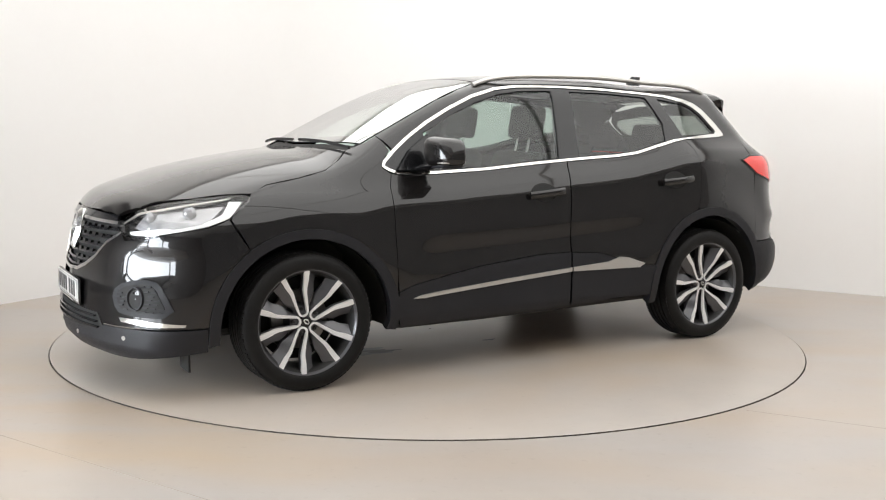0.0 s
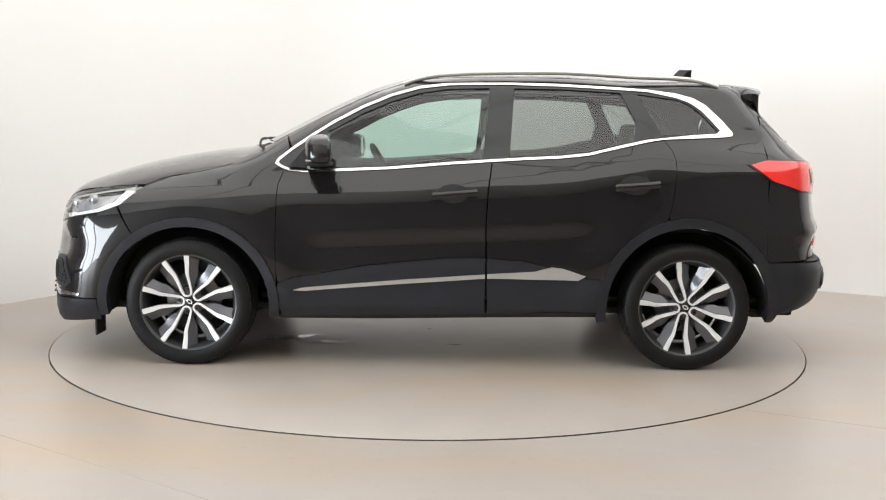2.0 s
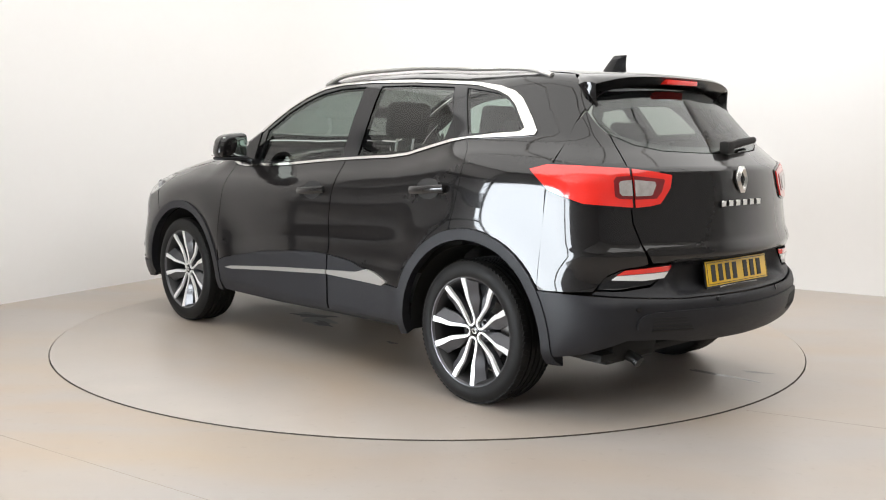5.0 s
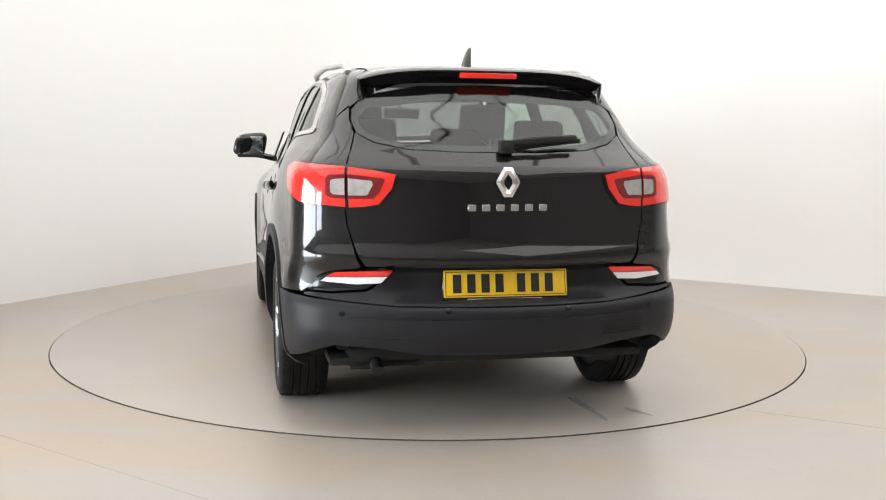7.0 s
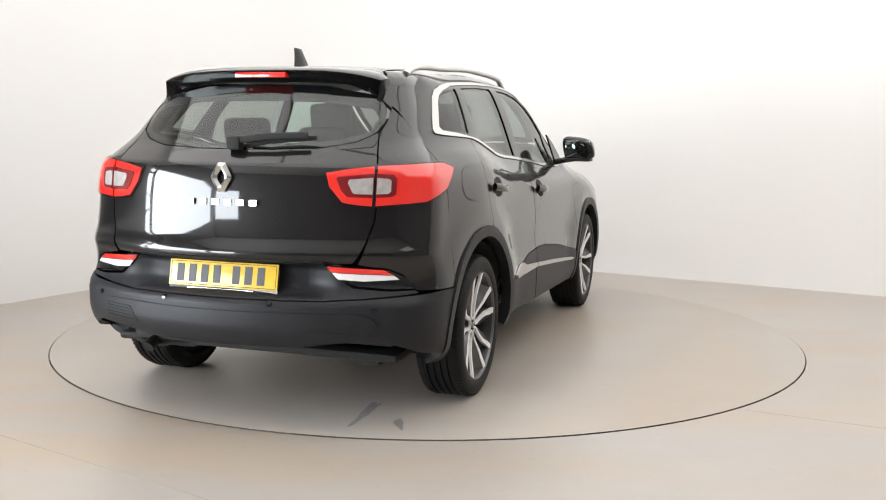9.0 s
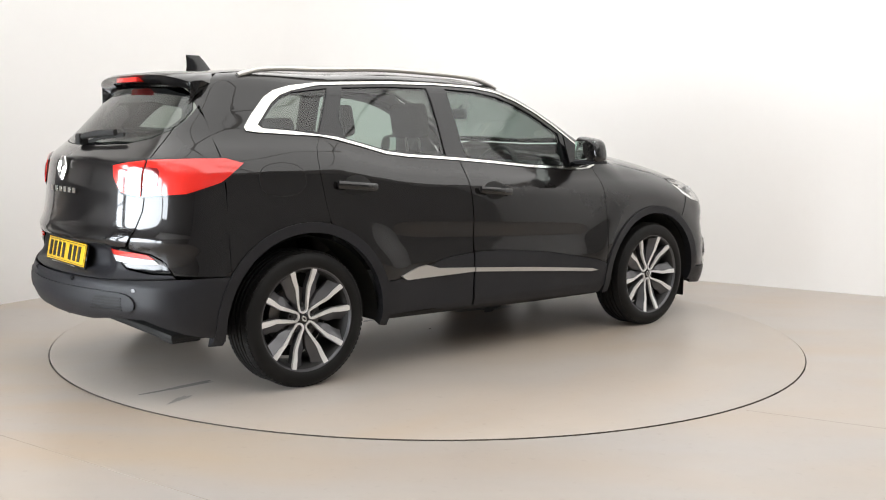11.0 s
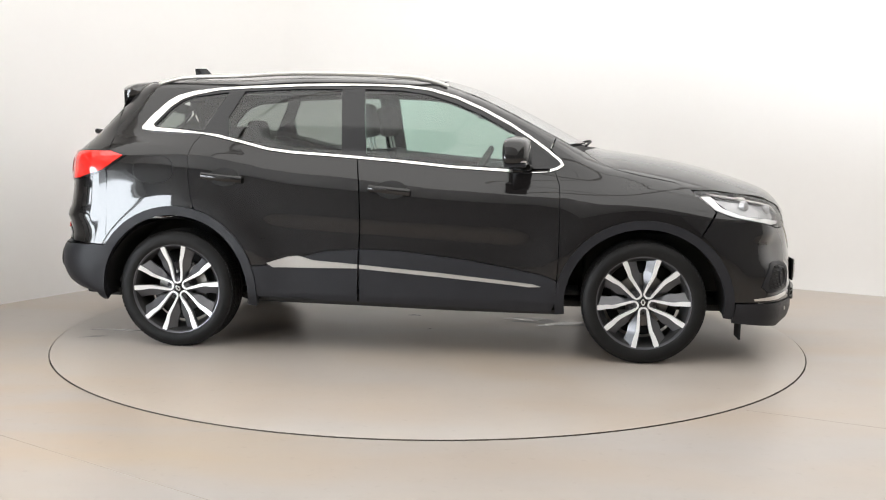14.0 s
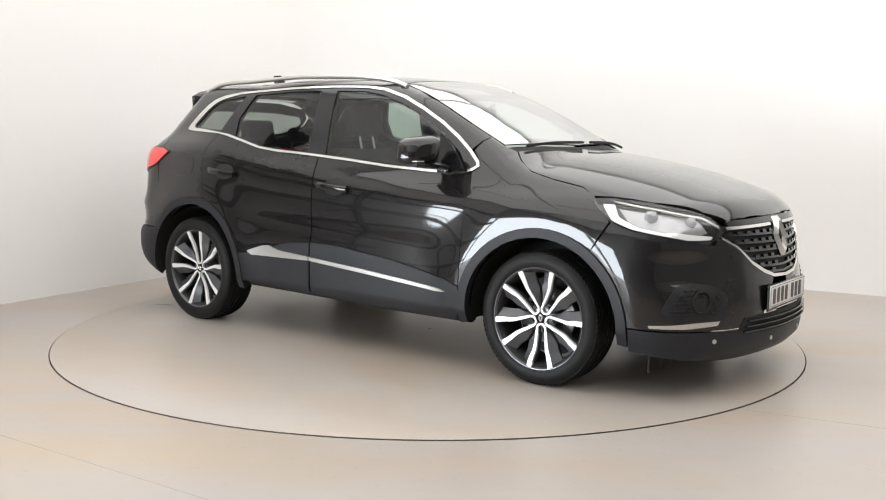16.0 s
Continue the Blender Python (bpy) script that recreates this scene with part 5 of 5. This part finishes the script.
for a in (90, 270, 180):
    piece("steering_spoke", tube([wheel_m @ Vector((0.05 * math.cos(radians(a)), 0.05 * math.sin(radians(a)), -0.005)), wheel_m @ Vector((0.18 * math.cos(radians(a)), 0.18 * math.sin(radians(a)), 0))], 0.014, 0.010, 8), INNER, sw)
rv = piece("rear_view_mirror", seat_box(0.345, -0.115, 1.335, 0.375, 0.115, 1.400, 0.014), INNER, car, "black rear-view mirror")
piece("mirror_stem", tube([(0.375, 0, 1.38), (0.43, 0, 1.42)], 0.012, segs=8), INNER, rv)
panel("headlining", mirrored_top([(0.10, 0.0), (0.10, 0.48)] + [(x, float(roof_edge(x)) - 0.03) for x in (-0.2, -0.5, -0.8, -1.1, -1.4, -1.65)] + [(-1.65, 0.0)]), map_top, LINING, car, "pale grey headlining", lift=-0.045, thick=0.01, step=0.06, sides=(1,))
panel("door_card", [(0.80, 0.45), (0.80, 1.03), (0.26, 1.045), (-0.28, 1.085), (-0.65, 1.108), (-0.95, 1.16), (-1.19, 1.21), (-1.70, 1.22), (-1.72, 0.85), (-1.2, 0.85), (-0.86, 0.5)], map_side, INNER, car, "dark inner door trim", lift=-0.06, thick=0.02, step=0.06)
piece("cabin_floor", box(-1.9, -0.66, 0.33, 0.98, 0.66, 0.36, 0.01), INNER, car, "dark carpeted cabin floor")
piece("engine_cover", box(1.0, -0.60, 0.36, 1.95, 0.60, 0.70, 0.05), DARK, car, "dark engine cover")


# wheels
def wheel():
    w = tagged(put(new("wheel"), car), "machined silver and dark grey alloy wheel with a low-profile tyre")
    prof = [(0.248, 0.094), (0.255, 0.104), (0.268, 0.111), (0.290, 0.114), (0.312, 0.109), (0.326, 0.100), (0.3345, 0.088), (0.3375, 0.076)]
    for y in (0.050, 0.017, -0.017, -0.050):
        prof += [(0.338, y + 0.006), (0.331, y + 0.004), (0.331, y - 0.004), (0.338, y - 0.006)]
    prof += [(0.3375, -0.076), (0.3345, -0.088), (0.326, -0.100), (0.312, -0.109), (0.29, -0.114), (0.268, -0.111), (0.248, -0.094)]
    tyre = part("tyre", lathe(prof, 120), RUBBER, w, "black low-profile tyre", 30)
    bm = bmesh.new()
    for i in range(84):
        for s in (1, -1):
            g = bmesh.ops.create_cube(bm, size=1, matrix=Matrix.Rotation(2 * math.pi * i / 84, 4, "Y") @ Matrix.Translation((0.3325, s * 0.083, 0)) @ Matrix.Rotation(s * 0.25, 4, "Z") @ Matrix.Rotation(-s * 0.42, 4, "X") @ Matrix.Diagonal((0.0090, 0.030, 0.0165, 1)))
    tagged(part("shoulder_tread", bm, RUBBER, tyre), kind="stuff")
    part("barrel", lathe([(0.245, 0.095), (0.235, 0.080), (0.228, 0.05), (0.219, -0.02), (0.225, -0.085), (0.248, -0.10)], 72), SHADED_BARREL, w)
    part("rim_edge", lathe([(0.2585, 0.092), (0.2595, 0.101), (0.2575, 0.1055), (0.2535, 0.1045), (0.2470, 0.094), (0.242, 0.088)], 96), ALLOY_GREY, w, "grey alloy rim edge")
    part("brake_disc", lathe([(0.05, -0.02), (0.145, -0.02), (0.148, -0.025), (0.148, -0.04), (0.05, -0.04)], 64), STEEL, w, "steel brake disc")
    part("caliper", box(0.09, -0.05, -0.05, 0.165, 0.0, 0.07, 0.012), SHADED_BARREL, w)
    part("back_plate", lathe([(0.0001, -0.06), (0.205, -0.06)], 48), DARK, w)
    part("hub", lathe([(0.0001, 0.052), (0.05, 0.052), (0.075, 0.045), (0.085, 0.02), (0.085, -0.02)], 48), ALLOY_GREY, w)
    part("centre_cap", lathe([(0.0001, 0.072), (0.022, 0.072), (0.028, 0.068), (0.030, 0.05)], 32), GLOSS_BLACK, w, "dark centre cap")
    bm = emblem(0.034, 0.026, 0.003)
    bm.transform(Matrix(((1, 0, 0, 0), (0, 0, 1, 0.072), (0, 1, 0, 0), (0, 0, 0, 1))))
    part("cap_emblem", bm, SATIN, w, "small bright lozenge")
    centre = spline((0.040, 0.021), (0.060, 0.024), (0.10, 0.028), (0.145, 0.033), (0.185, 0.047), (0.236, 0.061))
    width = spline((0.040, 0.009), (0.07, 0.011), (0.13, 0.015), (0.18, 0.022), (0.236, 0.026))
    face = spline((0.03, 0.070), (0.08, 0.073), (0.15, 0.084), (0.20, 0.095), (0.236, 0.102))
    for k in range(5):
        turn = Matrix.Rotation(radians(72 * k + 90), 4, "Y") @ Matrix.Diagonal((1.055, 1, 1.055, 1))
        bm, web = bmesh.new(), bmesh.new()
        for s in (1, -1):
            rows, wr = [], []
            for i in range(15):
                r = 0.048 + (0.236 - 0.048) * i / 14
                c, h, y = float(centre(r)), float(width(r)) / 2, float(face(r))
                rows.append([bm.verts.new((r, q, s * e)) for q, e in ((y, c - h), (y, c + h), (y - 0.012, c + h + 0.003), (y - 0.012, c - h - 0.003))])
                out = 0.010 + 0.033 * float(smooth(0.06, 0.13, r)) + 0.006 * float(smooth(0.16, 0.236, r))
                wr.append([web.verts.new((r, q, s * e)) for q, e in ((y - 0.003, c + h + 0.0005), (y - 0.022 - 0.01 * float(smooth(0.1, 0.2, r)), c + h + out), (y - 0.045, c + h + out), (y - 0.045, c - h - 0.002), (y - 0.004, c - h - 0.0005))])
            for a, b in zip(rows, rows[1:]):
                for j in range(4):
                    bm.faces.new((a[j], a[(j + 1) % 4], b[(j + 1) % 4], b[j]))
            bm.faces.new(rows[0])
            bm.faces.new(rows[-1])
            for a, b in zip(wr, wr[1:]):
                for j in range(5):
                    web.faces.new((a[j], a[(j + 1) % 5], b[(j + 1) % 5], b[j]))
            web.faces.new(wr[0])
            web.faces.new(wr[-1])
        loop = [(0.048 - 0.019 * math.cos(a), float(face(0.05)), 0.0215 * math.sin(a)) for a in np.linspace(-1.57, 1.57, 9)]
        prev = None
        for q in loop:
            d = Vector((q[0] - 0.048, 0, q[2])).normalized() * 0.0045
            ring = [bm.verts.new(Vector(q) + d), bm.verts.new(Vector(q) - d), bm.verts.new(Vector(q) - d - Vector((0, 0.012, 0))), bm.verts.new(Vector(q) + d - Vector((0, 0.012, 0)))]
            if prev:
                for j in range(4):
                    bm.faces.new((prev[j], prev[(j + 1) % 4], ring[(j + 1) % 4], ring[j]))
            prev = ring
        for b in (bm, web):
            bmesh.ops.recalc_face_normals(b, faces=b.faces[:])
            b.transform(turn)
        part("spoke", bm, MACHINED, w, "machined silver spoke pair", 25)
        part("spoke_web", web, ALLOY_GREY, w, "dark grey spoke blade", 25)
        bolt = lathe([(0.0001, 0.060), (0.007, 0.060), (0.009, 0.055), (0.009, 0.04)], 12)
        bolt.transform(turn @ Matrix.Translation((0.060, 0, 0)))
        part("wheel_bolt", bolt, SHADED_BARREL, w)
    return w


first = wheel()
WHEEL_Y = 0.792
places = ((HUB_F, 1, 52), (HUB_R, 1, 62), (HUB_F, -1, 4), (HUB_R, -1, 40))
first.matrix_basis = Matrix.Translation(OFFSET + Vector((HUB_F, WHEEL_Y, 0.337))) @ Matrix.Rotation(radians(places[0][2]), 4, "Y")
for hx, s, spin in places[1:]:
    copy_thing(first, Matrix.Translation(OFFSET + Vector((hx, s * (WHEEL_Y - (0.015 if hx < 0 else 0)), 0.337))) @ Matrix.Rotation(0 if s > 0 else math.pi, 4, "Z") @ Matrix.Rotation(radians(spin), 4, "Y"))

# patches on the turntable
blotch("wet_patch", 0.83, 0.31, 0.13, 0.055, 0.5, WET, "pale wet patch", 3)
blotch("wet_patch", 0.57, 0.42, 0.11, 0.035, -0.1, WET, "pale wet patch", 5)
blotch("worn_patch", 0.72, 0.36, 0.22, 0.09, -0.2, WORN, "dark worn patch in the floor paint", 9, 0.001)
blotch("chip", -0.16, 0.45, 0.04, 0.018, 0.2, WET, "small pale chip in the floor paint", 11, 0.001)
blotch("scuff", -1.86, -0.36, 0.16, 0.025, 0.05, WET, "long pale scuff in the floor paint", 14, 0.001)
blotch("scuff", -1.97, -0.56, 0.07, 0.02, 0.6, WORN, "dark scuff in the floor paint", 17, 0.001)
blotch("centre_mark", 0.0, 0.0, 0.014, 0.008, 0.0, GAP, "small dark mark at the turntable's middle", 2, 0.001)

# ---------- movement ----------
TURN_0, TURN_RATE = 210.03, -15.50


def motions():
    rows = [(t, pose(0, 0, 0, 0, 0, TURN_0 + TURN_RATE * t)) for t in range(0, 17)]
    walk(car, rows)
    walk(turntable, rows)


motions()
